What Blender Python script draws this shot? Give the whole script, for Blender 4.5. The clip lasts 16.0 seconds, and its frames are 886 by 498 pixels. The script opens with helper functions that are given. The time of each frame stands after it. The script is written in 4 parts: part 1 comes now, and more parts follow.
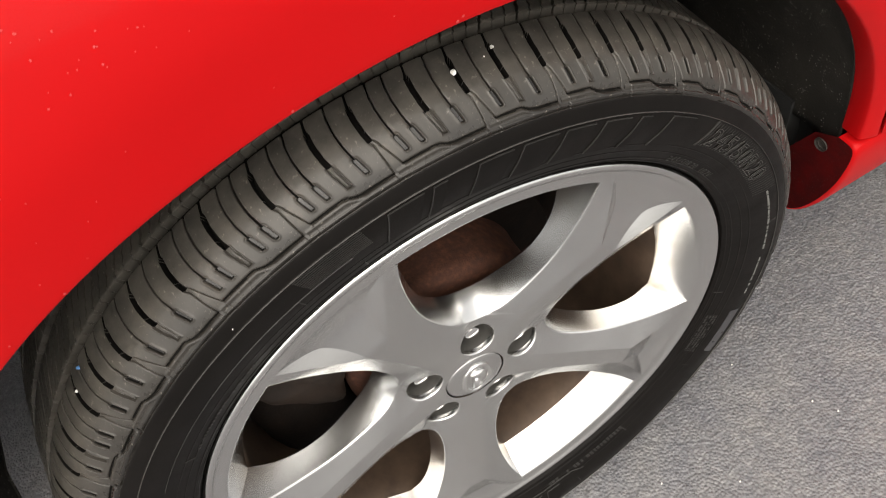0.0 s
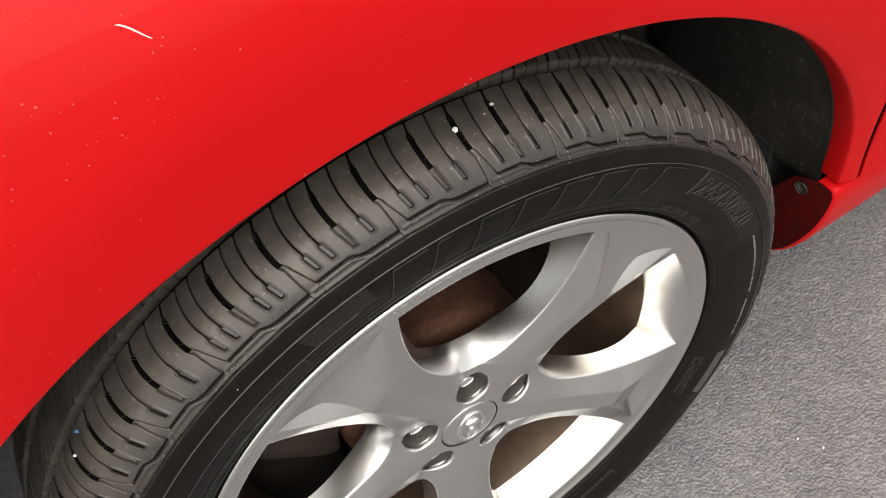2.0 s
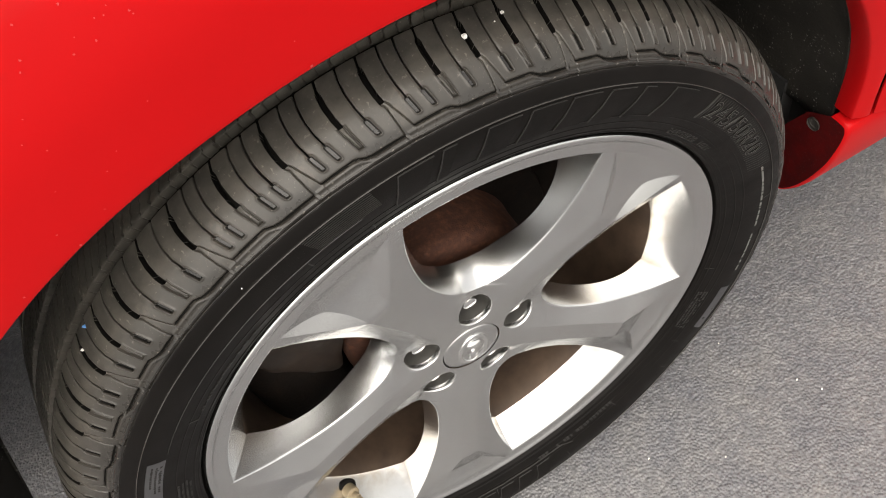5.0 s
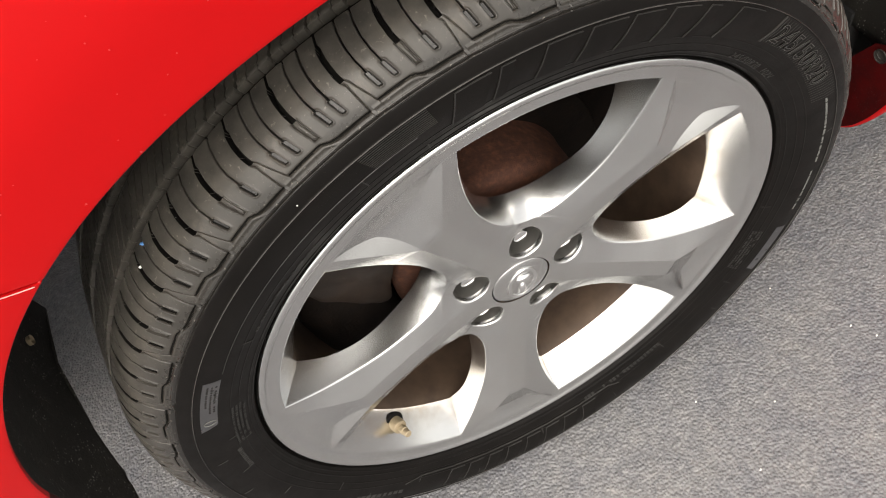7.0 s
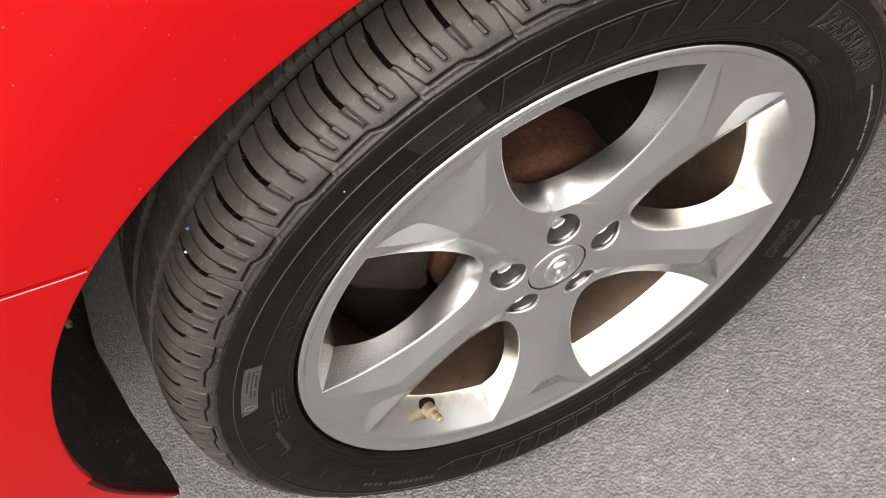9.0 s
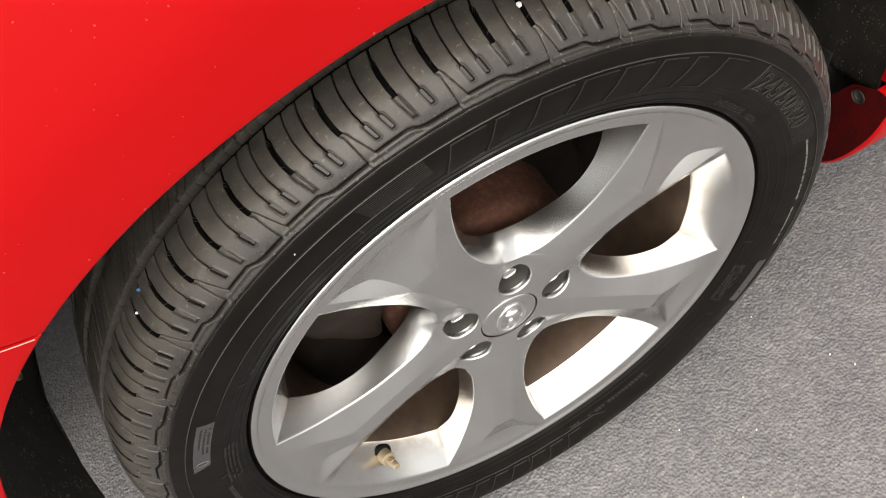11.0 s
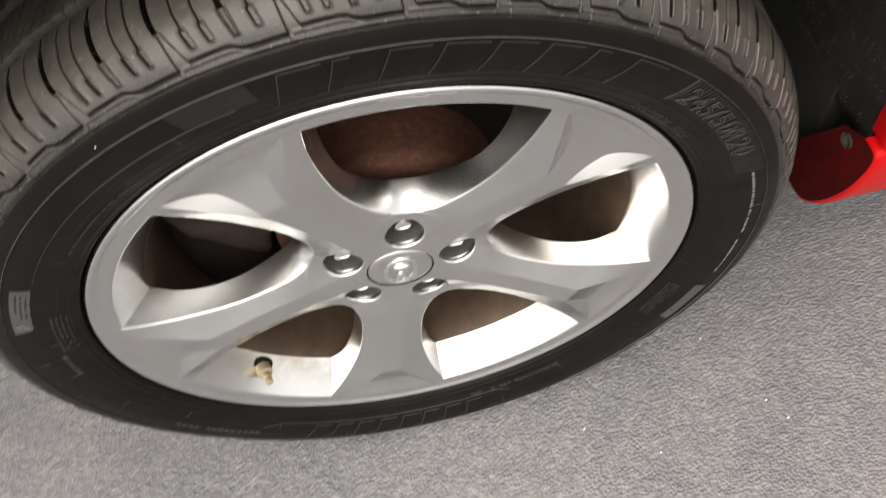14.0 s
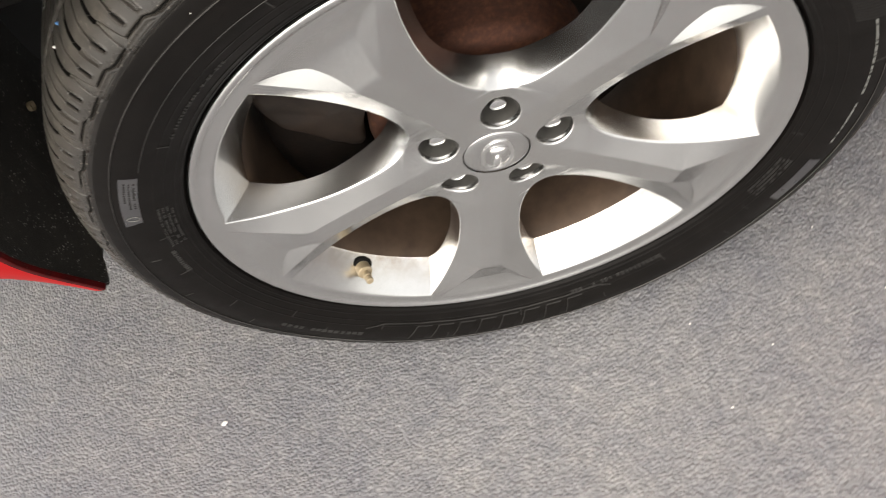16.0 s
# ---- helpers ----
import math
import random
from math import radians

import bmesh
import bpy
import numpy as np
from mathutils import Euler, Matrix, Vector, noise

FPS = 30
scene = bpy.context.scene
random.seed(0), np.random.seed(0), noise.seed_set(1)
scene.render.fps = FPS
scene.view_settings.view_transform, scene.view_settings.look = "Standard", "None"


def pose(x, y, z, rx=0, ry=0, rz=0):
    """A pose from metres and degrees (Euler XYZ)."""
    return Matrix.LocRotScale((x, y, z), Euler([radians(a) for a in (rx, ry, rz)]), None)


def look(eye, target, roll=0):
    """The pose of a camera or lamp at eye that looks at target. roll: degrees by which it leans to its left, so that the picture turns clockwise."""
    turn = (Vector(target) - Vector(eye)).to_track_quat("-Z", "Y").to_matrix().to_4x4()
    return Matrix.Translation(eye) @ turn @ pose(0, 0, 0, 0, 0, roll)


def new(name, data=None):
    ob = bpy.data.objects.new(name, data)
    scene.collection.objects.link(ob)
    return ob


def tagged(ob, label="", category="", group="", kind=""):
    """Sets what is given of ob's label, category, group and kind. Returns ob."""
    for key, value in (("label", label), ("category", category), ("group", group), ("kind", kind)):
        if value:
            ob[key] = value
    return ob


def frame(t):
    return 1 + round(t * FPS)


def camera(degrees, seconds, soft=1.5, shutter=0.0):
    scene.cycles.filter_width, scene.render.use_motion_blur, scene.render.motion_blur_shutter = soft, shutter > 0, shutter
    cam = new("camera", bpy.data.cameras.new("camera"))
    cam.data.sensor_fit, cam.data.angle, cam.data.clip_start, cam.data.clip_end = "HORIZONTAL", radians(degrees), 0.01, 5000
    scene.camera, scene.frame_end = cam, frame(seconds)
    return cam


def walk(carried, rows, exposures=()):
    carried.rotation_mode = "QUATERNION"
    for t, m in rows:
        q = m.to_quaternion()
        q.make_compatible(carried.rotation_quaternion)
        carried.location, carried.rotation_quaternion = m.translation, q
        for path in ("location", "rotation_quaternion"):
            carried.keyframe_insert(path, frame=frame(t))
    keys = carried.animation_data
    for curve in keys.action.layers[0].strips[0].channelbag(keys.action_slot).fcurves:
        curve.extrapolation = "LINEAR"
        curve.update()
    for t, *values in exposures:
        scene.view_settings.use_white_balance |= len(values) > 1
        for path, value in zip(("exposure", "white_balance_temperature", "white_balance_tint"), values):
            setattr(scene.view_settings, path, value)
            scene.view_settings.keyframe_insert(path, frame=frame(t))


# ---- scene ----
cam = camera(56.4, 16.0, soft=0.75, shutter=0.4)
PATH = [
    (0, (-0.0948, -0.3469, 1.0903), (0.2219, 0.7992, -0.5179), -17.27),
    (0.5, (-0.1131, -0.3535, 1.0844), (0.2650, 0.7689, -0.5272), -13.39),
    (1, (-0.1071, -0.3448, 1.0960), (0.3082, 0.7722, -0.5103), -13.46),
    (1.5, (-0.1042, -0.3369, 1.0988), (0.3154, 0.7982, -0.4936), -13.99),
    (2, (-0.1080, -0.3295, 1.1037), (0.3140, 0.8355, -0.4662), -14.69),
    (2.5, (-0.1097, -0.3290, 1.1004), (0.3139, 0.8475, -0.4606), -14.72),
    (3, (-0.1122, -0.3329, 1.1041), (0.3193, 0.8421, -0.4558), -14.47),
    (3.5, (-0.1123, -0.3371, 1.1007), (0.3077, 0.8219, -0.4742), -15.27),
    (4, (-0.1220, -0.3473, 1.0906), (0.2533, 0.7860, -0.5141), -15.86),
    (4.2, (-0.1192, -0.3479, 1.0911), (0.2424, 0.7764, -0.5229), -15.25),
    (6.3, (-0.1269, -0.3606, 1.0789), (0.1763, 0.7276, -0.5715), -16.01),
    (6.5, (-0.1297, -0.3547, 1.0770), (0.1397, 0.7321, -0.5802), -17.17),
    (7, (-0.1395, -0.3610, 1.0722), (0.0745, 0.7162, -0.5993), -19.36),
    (7.5, (-0.1402, -0.3558, 1.0760), (0.0511, 0.7188, -0.6000), -20.17),
    (8, (-0.1475, -0.3507, 1.0773), (0.0365, 0.7336, -0.5932), -20.08),
    (8.5, (-0.1485, -0.3514, 1.0762), (0.0284, 0.7279, -0.5983), -20.21),
    (9, (-0.1557, -0.3501, 1.0745), (0.0066, 0.7189, -0.6080), -21.13),
    (9.5, (-0.1537, -0.3470, 1.0753), (0.0109, 0.7203, -0.6081), -22.22),
    (9.7, (-0.1520, -0.3475, 1.0770), (0.0228, 0.7197, -0.6053), -22.58),
    (11.8, (-0.1352, -0.3378, 1.0994), (0.1594, 0.7567, -0.5484), -13.20),
    (12, (-0.1508, -0.3296, 1.0950), (0.1105, 0.7758, -0.5511), -13.01),
    (12.5, (-0.1347, -0.3286, 1.0916), (0.1086, 0.7714, -0.5609), -13.04),
    (13, (-0.1238, -0.3278, 1.0989), (0.1672, 0.7420, -0.5657), -10.12),
    (13.5, (-0.0692, -0.3370, 1.0776), (0.2042, 0.7018, -0.6094), -6.84),
    (14, (0.0336, -0.3607, 1.0494), (0.0595, 0.6283, -0.6888), -12.05),
    (14.5, (0.0544, -0.3801, 1.0342), (-0.1151, 0.5425, -0.7322), -17.64),
    (15, (0.0626, -0.3735, 1.0421), (-0.1554, 0.5718, -0.7069), -17.89),
    (15.5, (0.0647, -0.3875, 1.0092), (-0.1641, 0.5516, -0.7417), -20.93),
    (16, (0.0079, -0.3963, 1.0137), (-0.2002, 0.5133, -0.7553), -27.21),
]
walk(cam, [(t, look(eye, target, roll)) for t, eye, target, roll in PATH],
     exposures=[(0.0, 0.89, 7100, 10), (1.5, 0.86, 7100, 10), (3.0, 0.83, 7100, 10), (4.0, 0.84, 7100, 10), (7.0, 0.98, 7100, 10), (9.7, 1.00, 7100, 10), (13.0, 0.84, 7100, 10), (13.5, 0.92, 7100, 10), (14.0, 1.05, 7100, 10), (14.6, 1.03, 7100, 10), (16.0, 1.05, 7100, 10)])

# ---- world and sun: an overcast day ----
world = bpy.data.worlds.new("overcast_sky")
scene.world = world
world.use_nodes = True
wn, wl = world.node_tree.nodes, world.node_tree.links
sky = wn.new("ShaderNodeTexSky")
sky.sky_type, sky.sun_disc = "NISHITA", False
sky.sun_elevation, sky.sun_rotation = radians(57), radians(208)
grey = wn.new("ShaderNodeHueSaturation")
grey.inputs["Saturation"].default_value = 0.15
wl.new(sky.outputs["Color"], grey.inputs["Color"])
# a thinly overcast sky, brighter overhead than at the horizon
way = wn.new("ShaderNodeTexCoord")
split = wn.new("ShaderNodeSeparateXYZ")
wl.new(way.outputs["Generated"], split.inputs["Vector"])
rise = wn.new("ShaderNodeMapRange")
rise.inputs["To Min"].default_value, rise.inputs["To Max"].default_value = 0.78, 1.45
wl.new(split.outputs["Z"], rise.inputs["Value"])
veil = wn.new("ShaderNodeMix")
veil.data_type, veil.blend_type = "RGBA", "MULTIPLY"
veil.inputs[0].default_value = 1.0
wl.new(grey.outputs["Color"], veil.inputs[6])
wl.new(rise.outputs["Result"], veil.inputs[7])
wl.new(veil.outputs[2], wn["Background"].inputs["Color"])
wn["Background"].inputs["Strength"].default_value = 0.165
sun_data = bpy.data.lights.new("sun", "SUN")
sun_data.energy, sun_data.angle, sun_data.color = 1.35, radians(75), (1.0, 0.96, 0.9)
sun = new("sun", sun_data)
sun.matrix_world = look((-0.8, -1.5, 2.7), (0, 0, 0))


# ---- materials ----
def material(name, colour, rough=0.5, metal=0.0, coat=0.0, spec=0.5):
    m = bpy.data.materials.new(name)
    m.use_nodes = True
    b = m.node_tree.nodes["Principled BSDF"]
    b.inputs["Base Color"].default_value = (*colour, 1)
    b.inputs["Roughness"].default_value = rough
    b.inputs["Metallic"].default_value = metal
    b.inputs["Coat Weight"].default_value = coat
    b.inputs["Coat Roughness"].default_value = 0.04
    b.inputs["Specular IOR Level"].default_value = spec
    return m, m.node_tree.nodes, m.node_tree.links, b


def coords(n):
    return n.new("ShaderNodeTexCoord").outputs["Object"]


def noise_tex(n, l, scale, detail=4.0, rough=0.6, vec=None):
    t = n.new("ShaderNodeTexNoise")
    t.inputs["Scale"].default_value, t.inputs["Detail"].default_value, t.inputs["Roughness"].default_value = scale, detail, rough
    l.new(vec or coords(n), t.inputs["Vector"])
    return t.outputs["Fac"]


def ramp(n, l, fac, stops):
    r = n.new("ShaderNodeValToRGB")
    e = r.color_ramp.elements
    while len(e) < len(stops):
        e.new(0.5)
    for k, (p, c) in zip(e, stops):
        k.position, k.color = p, (*c, 1) if isinstance(c, tuple) else (c, c, c, 1)
    l.new(fac, r.inputs["Fac"])
    return r.outputs["Color"]


def mix(n, l, fac, a, b, mode="MIX"):
    m = n.new("ShaderNodeMix")
    m.data_type, m.blend_type = "RGBA", mode
    for k, v in ((0, fac), (6, a), (7, b)):
        socket = m.inputs[k]
        if isinstance(v, (int, float)):
            socket.default_value = v if k == 0 else (v, v, v, 1)
        elif isinstance(v, tuple):
            socket.default_value = (*v, 1)
        else:
            l.new(v, socket)
    return m.outputs[2]


def bump(n, l, b, height, strength, distance):
    k = n.new("ShaderNodeBump")
    k.inputs["Strength"].default_value, k.inputs["Distance"].default_value = strength, distance
    l.new(height, k.inputs["Height"])
    l.new(k.outputs["Normal"], b.inputs["Normal"])


def red_paint():
    m, n, l, b = material("red_car_paint", (0.60, 0.006, 0.008), 0.45, 0.0, 0.15, 0.06)
    b.inputs["Coat Roughness"].default_value = 0.06
    v = n.new("ShaderNodeTexVoronoi")
    v.inputs["Scale"].default_value = 58
    l.new(coords(n), v.inputs["Vector"])
    # stone chips: tiny light dots, gathered in patches
    dots = ramp(n, l, v.outputs["Distance"], [(0.0, 1.0), (0.030, 1.0), (0.055, 0.0), (1.0, 0.0)])
    where = ramp(n, l, noise_tex(n, l, 14, 3), [(0.0, 0.0), (0.57, 0.0), (0.66, 1.0), (1.0, 1.0)])
    chips = mix(n, l, 1.0, dots, where, "MULTIPLY")
    haze = mix(n, l, noise_tex(n, l, 5, 4), (0.425, 0.0034, 0.0047), (0.48, 0.0046, 0.0063))
    l.new(mix(n, l, chips, haze, (0.58, 0.10, 0.09)), b.inputs["Base Color"])
    return m


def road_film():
    """Red paint darkened for the shade beside the tyre, with specks of road dirt."""
    m, n, l, b = material("shade_darkened_red_paint", (0.3, 0.01, 0.01), 0.6, 0.0, 0.1, 0.1)
    darken = ramp(n, l, noise_tex(n, l, 40, 7, 0.7), [(0.30, 0.30), (0.70, 0.85)])
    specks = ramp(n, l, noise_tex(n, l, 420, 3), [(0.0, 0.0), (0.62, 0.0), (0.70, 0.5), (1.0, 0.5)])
    c = mix(n, l, darken, (0.125, 0.0017, 0.0022), (0.020, 0.004, 0.004))
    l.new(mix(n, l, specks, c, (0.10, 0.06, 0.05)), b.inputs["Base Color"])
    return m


def silver():
    m, n, l, b = material("silver_wheel_paint", (0.6, 0.6, 0.59), 0.3, 1.0, 0.35)
    b.inputs["Coat Roughness"].default_value = 0.10
    grime = ramp(n, l, noise_tex(n, l, 22, 6, 0.6), [(0.25, (0.58, 0.577, 0.567)), (0.6, (0.63, 0.63, 0.624)), (1.0, (0.67, 0.67, 0.667))])
    # tan brake dust settled deep in the outer corners
    at = n.new("ShaderNodeSeparateXYZ")
    l.new(coords(n), at.inputs["Vector"])
    flat = n.new("ShaderNodeCombineXYZ")
    l.new(at.outputs["X"], flat.inputs["X"])
    l.new(at.outputs["Z"], flat.inputs["Y"])
    reach = n.new("ShaderNodeVectorMath")
    reach.operation = "LENGTH"
    l.new(flat.outputs["Vector"], reach.inputs[0])
    corner = mix(n, l, 1.0, ramp(n, l, reach.outputs["Value"], [(0.190, 0.0), (0.226, 1.0)]), ramp(n, l, at.outputs["Y"], [(0.010, 0.0), (0.036, 1.0)]), "MULTIPLY")
    dust = mix(n, l, 1.0, corner, ramp(n, l, noise_tex(n, l, 38, 5, 0.65), [(0.32, 0.10), (0.72, 0.75)]), "MULTIPLY")
    l.new(mix(n, l, dust, grime, (0.36, 0.28, 0.19)), b.inputs["Base Color"])
    l.new(ramp(n, l, noise_tex(n, l, 16, 3), [(0.25, 0.22), (0.75, 0.27)]), b.inputs["Roughness"])
    return m


def chrome():
    m, n, l, b = material("polished_metal", (0.78, 0.78, 0.77), 0.12, 1.0)
    l.new(ramp(n, l, noise_tex(n, l, 200, 4), [(0.3, 0.10), (0.8, 0.24)]), b.inputs["Roughness"])
    return m


def dusty_barrel():
    m, n, l, b = material("brake_dust_metal", (0.1, 0.07, 0.05), 0.6, 0.2)
    c = ramp(n, l, noise_tex(n, l, 26, 6), [(0.25, (0.038, 0.023, 0.0145)), (0.6, (0.080, 0.051, 0.033)), (0.9, (0.125, 0.088, 0.06))])
    l.new(c, b.inputs["Base Color"])
    return m


def rust():
    m, n, l, b = material("rusty_iron", (0.16, 0.06, 0.03), 0.85, 0.1)
    c = ramp(n, l, noise_tex(n, l, 130, 8, 0.7), [(0.28, (0.022, 0.0062, 0.0030)), (0.52, (0.052, 0.0158, 0.0064)), (0.8, (0.125, 0.046, 0.019))])
    l.new(c, b.inputs["Base Color"])
    bump(n, l, b, noise_tex(n, l, 500, 5), 0.6, 0.0012)
    return m


def rubber(name, base, dust, rough, amount, spec=0.25):
    m, n, l, b = material(name, base, rough, spec=spec)
    patch = ramp(n, l, noise_tex(n, l, 24, 7, 0.7), [(0.35, 0.0), (0.8, amount)])
    specks = ramp(n, l, noise_tex(n, l, 330, 3), [(0.0, 0.0), (0.66, 0.0), (0.74, amount), (1.0, amount)])
    c = mix(n, l, patch, base, dust)
    l.new(mix(n, l, specks, c, tuple(min(1, v * 1.8) for v in dust)), b.inputs["Base Color"])
    l.new(ramp(n, l, noise_tex(n, l, 45, 5), [(0.3, rough - 0.08), (0.8, rough + 0.12)]), b.inputs["Roughness"])
    bump(n, l, b, noise_tex(n, l, 1400, 3), 0.12, 0.0005)
    return m


def tread_rubber():
    """Worn rubber: dusty on the running face, cleaner towards the sidewall."""
    m, n, l, b = material("tread_rubber", (0.03, 0.03, 0.027), 0.4, spec=0.44)
    at = n.new("ShaderNodeSeparateXYZ")
    l.new(coords(n), at.inputs["Vector"])
    flat = n.new("ShaderNodeCombineXYZ")
    l.new(at.outputs["X"], flat.inputs["X"])
    l.new(at.outputs["Z"], flat.inputs["Y"])
    reach = n.new("ShaderNodeVectorMath")
    reach.operation = "LENGTH"
    l.new(flat.outputs["Vector"], reach.inputs[0])
    worn = n.new("ShaderNodeMapRange")
    worn.inputs["From Min"].default_value, worn.inputs["From Max"].default_value = 0.348, 0.374
    l.new(reach.outputs["Value"], worn.inputs["Value"])
    clean = mix(n, l, ramp(n, l, noise_tex(n, l, 60, 5), [(0.35, 0.0), (0.8, 1.0)]), (0.0115, 0.0104, 0.0092), (0.029, 0.0256, 0.0220))
    dusty = mix(n, l, ramp(n, l, noise_tex(n, l, 24, 7, 0.7), [(0.35, 0.0), (0.8, 0.6)]), (0.035, 0.0322, 0.0285), (0.155, 0.139, 0.118))
    c = mix(n, l, worn.outputs["Result"], clean, dusty)
    specks = ramp(n, l, noise_tex(n, l, 330, 3), [(0.0, 0.0), (0.64, 0.0), (0.72, 0.55), (1.0, 0.55)])
    smudge = mix(n, l, 1.0, ramp(n, l, noise_tex(n, l, 150, 6, 0.75), [(0.45, 0.0), (0.70, 0.75)]), ramp(n, l, noise_tex(n, l, 19, 3), [(0.52, 0.0), (0.66, 1.0)]), "MULTIPLY")
    c = mix(n, l, mix(n, l, 1.0, smudge, worn.outputs["Result"], "MULTIPLY"), c, (0.19, 0.165, 0.13))
    l.new(mix(n, l, specks, c, (0.22, 0.20, 0.17)), b.inputs["Base Color"])
    grain = noise_tex(n, l, 45, 5)
    l.new(mix(n, l, worn.outputs["Result"], ramp(n, l, grain, [(0.3, 0.20), (0.8, 0.32)]), ramp(n, l, grain, [(0.3, 0.30), (0.8, 0.48)])), b.inputs["Roughness"])
    bump(n, l, b, noise_tex(n, l, 1400, 3), 0.12, 0.0005)
    return m


def dark_iron():
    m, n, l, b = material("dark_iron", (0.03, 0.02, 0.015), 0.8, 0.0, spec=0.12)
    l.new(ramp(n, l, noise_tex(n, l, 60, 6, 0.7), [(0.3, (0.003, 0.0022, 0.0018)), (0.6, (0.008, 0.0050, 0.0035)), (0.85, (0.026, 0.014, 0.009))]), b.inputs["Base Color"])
    bump(n, l, b, noise_tex(n, l, 300, 5), 0.5, 0.0012)
    return m


def liner_plastic():
    m, n, l, b = material("dirty_black_liner", (0.012, 0.012, 0.012), 0.6, spec=0.3)
    v = n.new("ShaderNodeTexVoronoi")
    v.inputs["Scale"].default_value = 260
    l.new(coords(n), v.inputs["Vector"])
    dots = ramp(n, l, v.outputs["Distance"], [(0.0, 1.0), (0.16, 1.0), (0.30, 0.0), (1.0, 0.0)])
    where = ramp(n, l, noise_tex(n, l, 55, 5, 0.75), [(0.0, 0.0), (0.49, 0.0), (0.64, 1.0), (1.0, 1.0)])
    smear = ramp(n, l, noise_tex(n, l, 14, 6, 0.7), [(0.4, 0.0), (0.8, 0.5)])
    ground = mix(n, l, smear, (0.024, 0.0215, 0.0185), (0.085, 0.077, 0.064))
    l.new(mix(n, l, mix(n, l, 1.0, dots, where, "MULTIPLY"), ground, (0.40, 0.39, 0.35)), b.inputs["Base Color"])
    bump(n, l, b, noise_tex(n, l, 300, 4, 0.75), 0.5, 0.002)
    return m


def asphalt():
    m, n, l, b = material("asphalt", (0.07, 0.07, 0.072), 0.6)
    v = n.new("ShaderNodeTexVoronoi")
    v.inputs["Scale"].default_value, v.inputs["Randomness"].default_value = 235, 1.0
    l.new(coords(n), v.inputs["Vector"])
    stones = ramp(n, l, v.outputs["Distance"], [(0.0, 1.0), (0.75, 0.0)])
    # worn binder with stones that show through in places
    tone = ramp(n, l, noise_tex(n, l, 105, 7, 0.72), [(0.25, (0.090, 0.091, 0.098)), (0.52, (0.168, 0.168, 0.175)), (0.80, (0.285, 0.283, 0.280))])
    wide = ramp(n, l, noise_tex(n, l, 2.2, 5), [(0.3, (0.80, 0.81, 0.85)), (0.7, (1.14, 1.12, 1.08))])
    mid = ramp(n, l, noise_tex(n, l, 17, 5, 0.7), [(0.3, (0.86, 0.87, 0.91)), (0.7, (1.10, 1.09, 1.06))])
    c = mix(n, l, 1.0, mix(n, l, 1.0, tone, wide, "MULTIPLY"), mid, "MULTIPLY")
    gleam = ramp(n, l, noise_tex(n, l, 620, 1), [(0.0, 0.0), (0.77, 0.0), (0.80, 1.0), (1.0, 1.0)])
    where = ramp(n, l, noise_tex(n, l, 30, 3), [(0.0, 0.0), (0.50, 0.0), (0.62, 1.0), (1.0, 1.0)])
    l.new(mix(n, l, mix(n, l, 1.0, gleam, where, "MULTIPLY"), c, (0.72, 0.72, 0.70)), b.inputs["Base Color"])
    l.new(ramp(n, l, noise_tex(n, l, 60, 4), [(0.3, 0.34), (0.7, 0.55)]), b.inputs["Roughness"])
    grain = mix(n, l, 0.58, noise_tex(n, l, 210, 6, 0.65), stones)
    both = mix(n, l, 0.22, grain, noise_tex(n, l, 75, 4, 0.6))
    bump(n, l, b, both, 0.90, 0.0036)
    return m


RED, SHADED_RED, SILVER, CHROME, DUST, RUST, LINER, ASPHALT = red_paint(), road_film(), silver(), chrome(), dusty_barrel(), rust(), liner_plastic(), asphalt()
TREAD, IRON = tread_rubber(), dark_iron()
WALL = rubber("sidewall_rubber", (0.0048, 0.0041, 0.0037), (0.0155, 0.0132, 0.0117), 0.42, 0.35, 0.11)
POCKET_SHADE = rubber("pocket_shade_metal", (0.055, 0.053, 0.05), (0.10, 0.095, 0.085), 0.38, 0.5, 0.6)
# lighter than the wall: the glint along raised lines is put into the colour
LINE = rubber("moulding_line_glint", (0.045, 0.043, 0.041), (0.09, 0.085, 0.08), 0.34, 0.6, 0.4)
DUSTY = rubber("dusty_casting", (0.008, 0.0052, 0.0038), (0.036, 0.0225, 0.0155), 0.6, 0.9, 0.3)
# darker than the tread, to paint in the shade deep in its grooves
GROOVE = rubber("shaded_groove_rubber", (0.006, 0.0056, 0.005), (0.014, 0.013, 0.0115), 0.85, 0.4, 0.1)
MARK = rubber("raised_rubber_lettering", (0.020, 0.019, 0.018), (0.05, 0.048, 0.045), 0.40, 0.5)
CHALK = material("pale_print", (0.13, 0.13, 0.122), 0.6)[0]
FOIL = rubber("grey_foil", (0.20, 0.20, 0.207), (0.32, 0.32, 0.32), 0.32, 0.5, 0.3)
FOIL.node_tree.nodes["Principled BSDF"].inputs["Metallic"].default_value = 1.0
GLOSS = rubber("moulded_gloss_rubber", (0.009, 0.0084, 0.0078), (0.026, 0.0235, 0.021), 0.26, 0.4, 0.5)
WHITE = material("white_chip", (0.82, 0.80, 0.76), 0.7)[0]
BLUE = material("blue_paint_fleck", (0.12, 0.30, 0.62), 0.6)[0]
SCUFF = material("pale_scuff", (0.80, 0.46, 0.42), 0.55)[0]
SEAM_GLINT = material("red_edge_glint", (0.66, 0.24, 0.22), 0.5)[0]
CHIP = material("chipped_paint", (0.50, 0.05, 0.048), 0.6)[0]
BRASS = material("dull_brass", (0.36, 0.29, 0.19), 0.5, 0.35)[0]
BLACK = material("black_steel", (0.006, 0.0055, 0.005), 0.8, spec=0.15)[0]
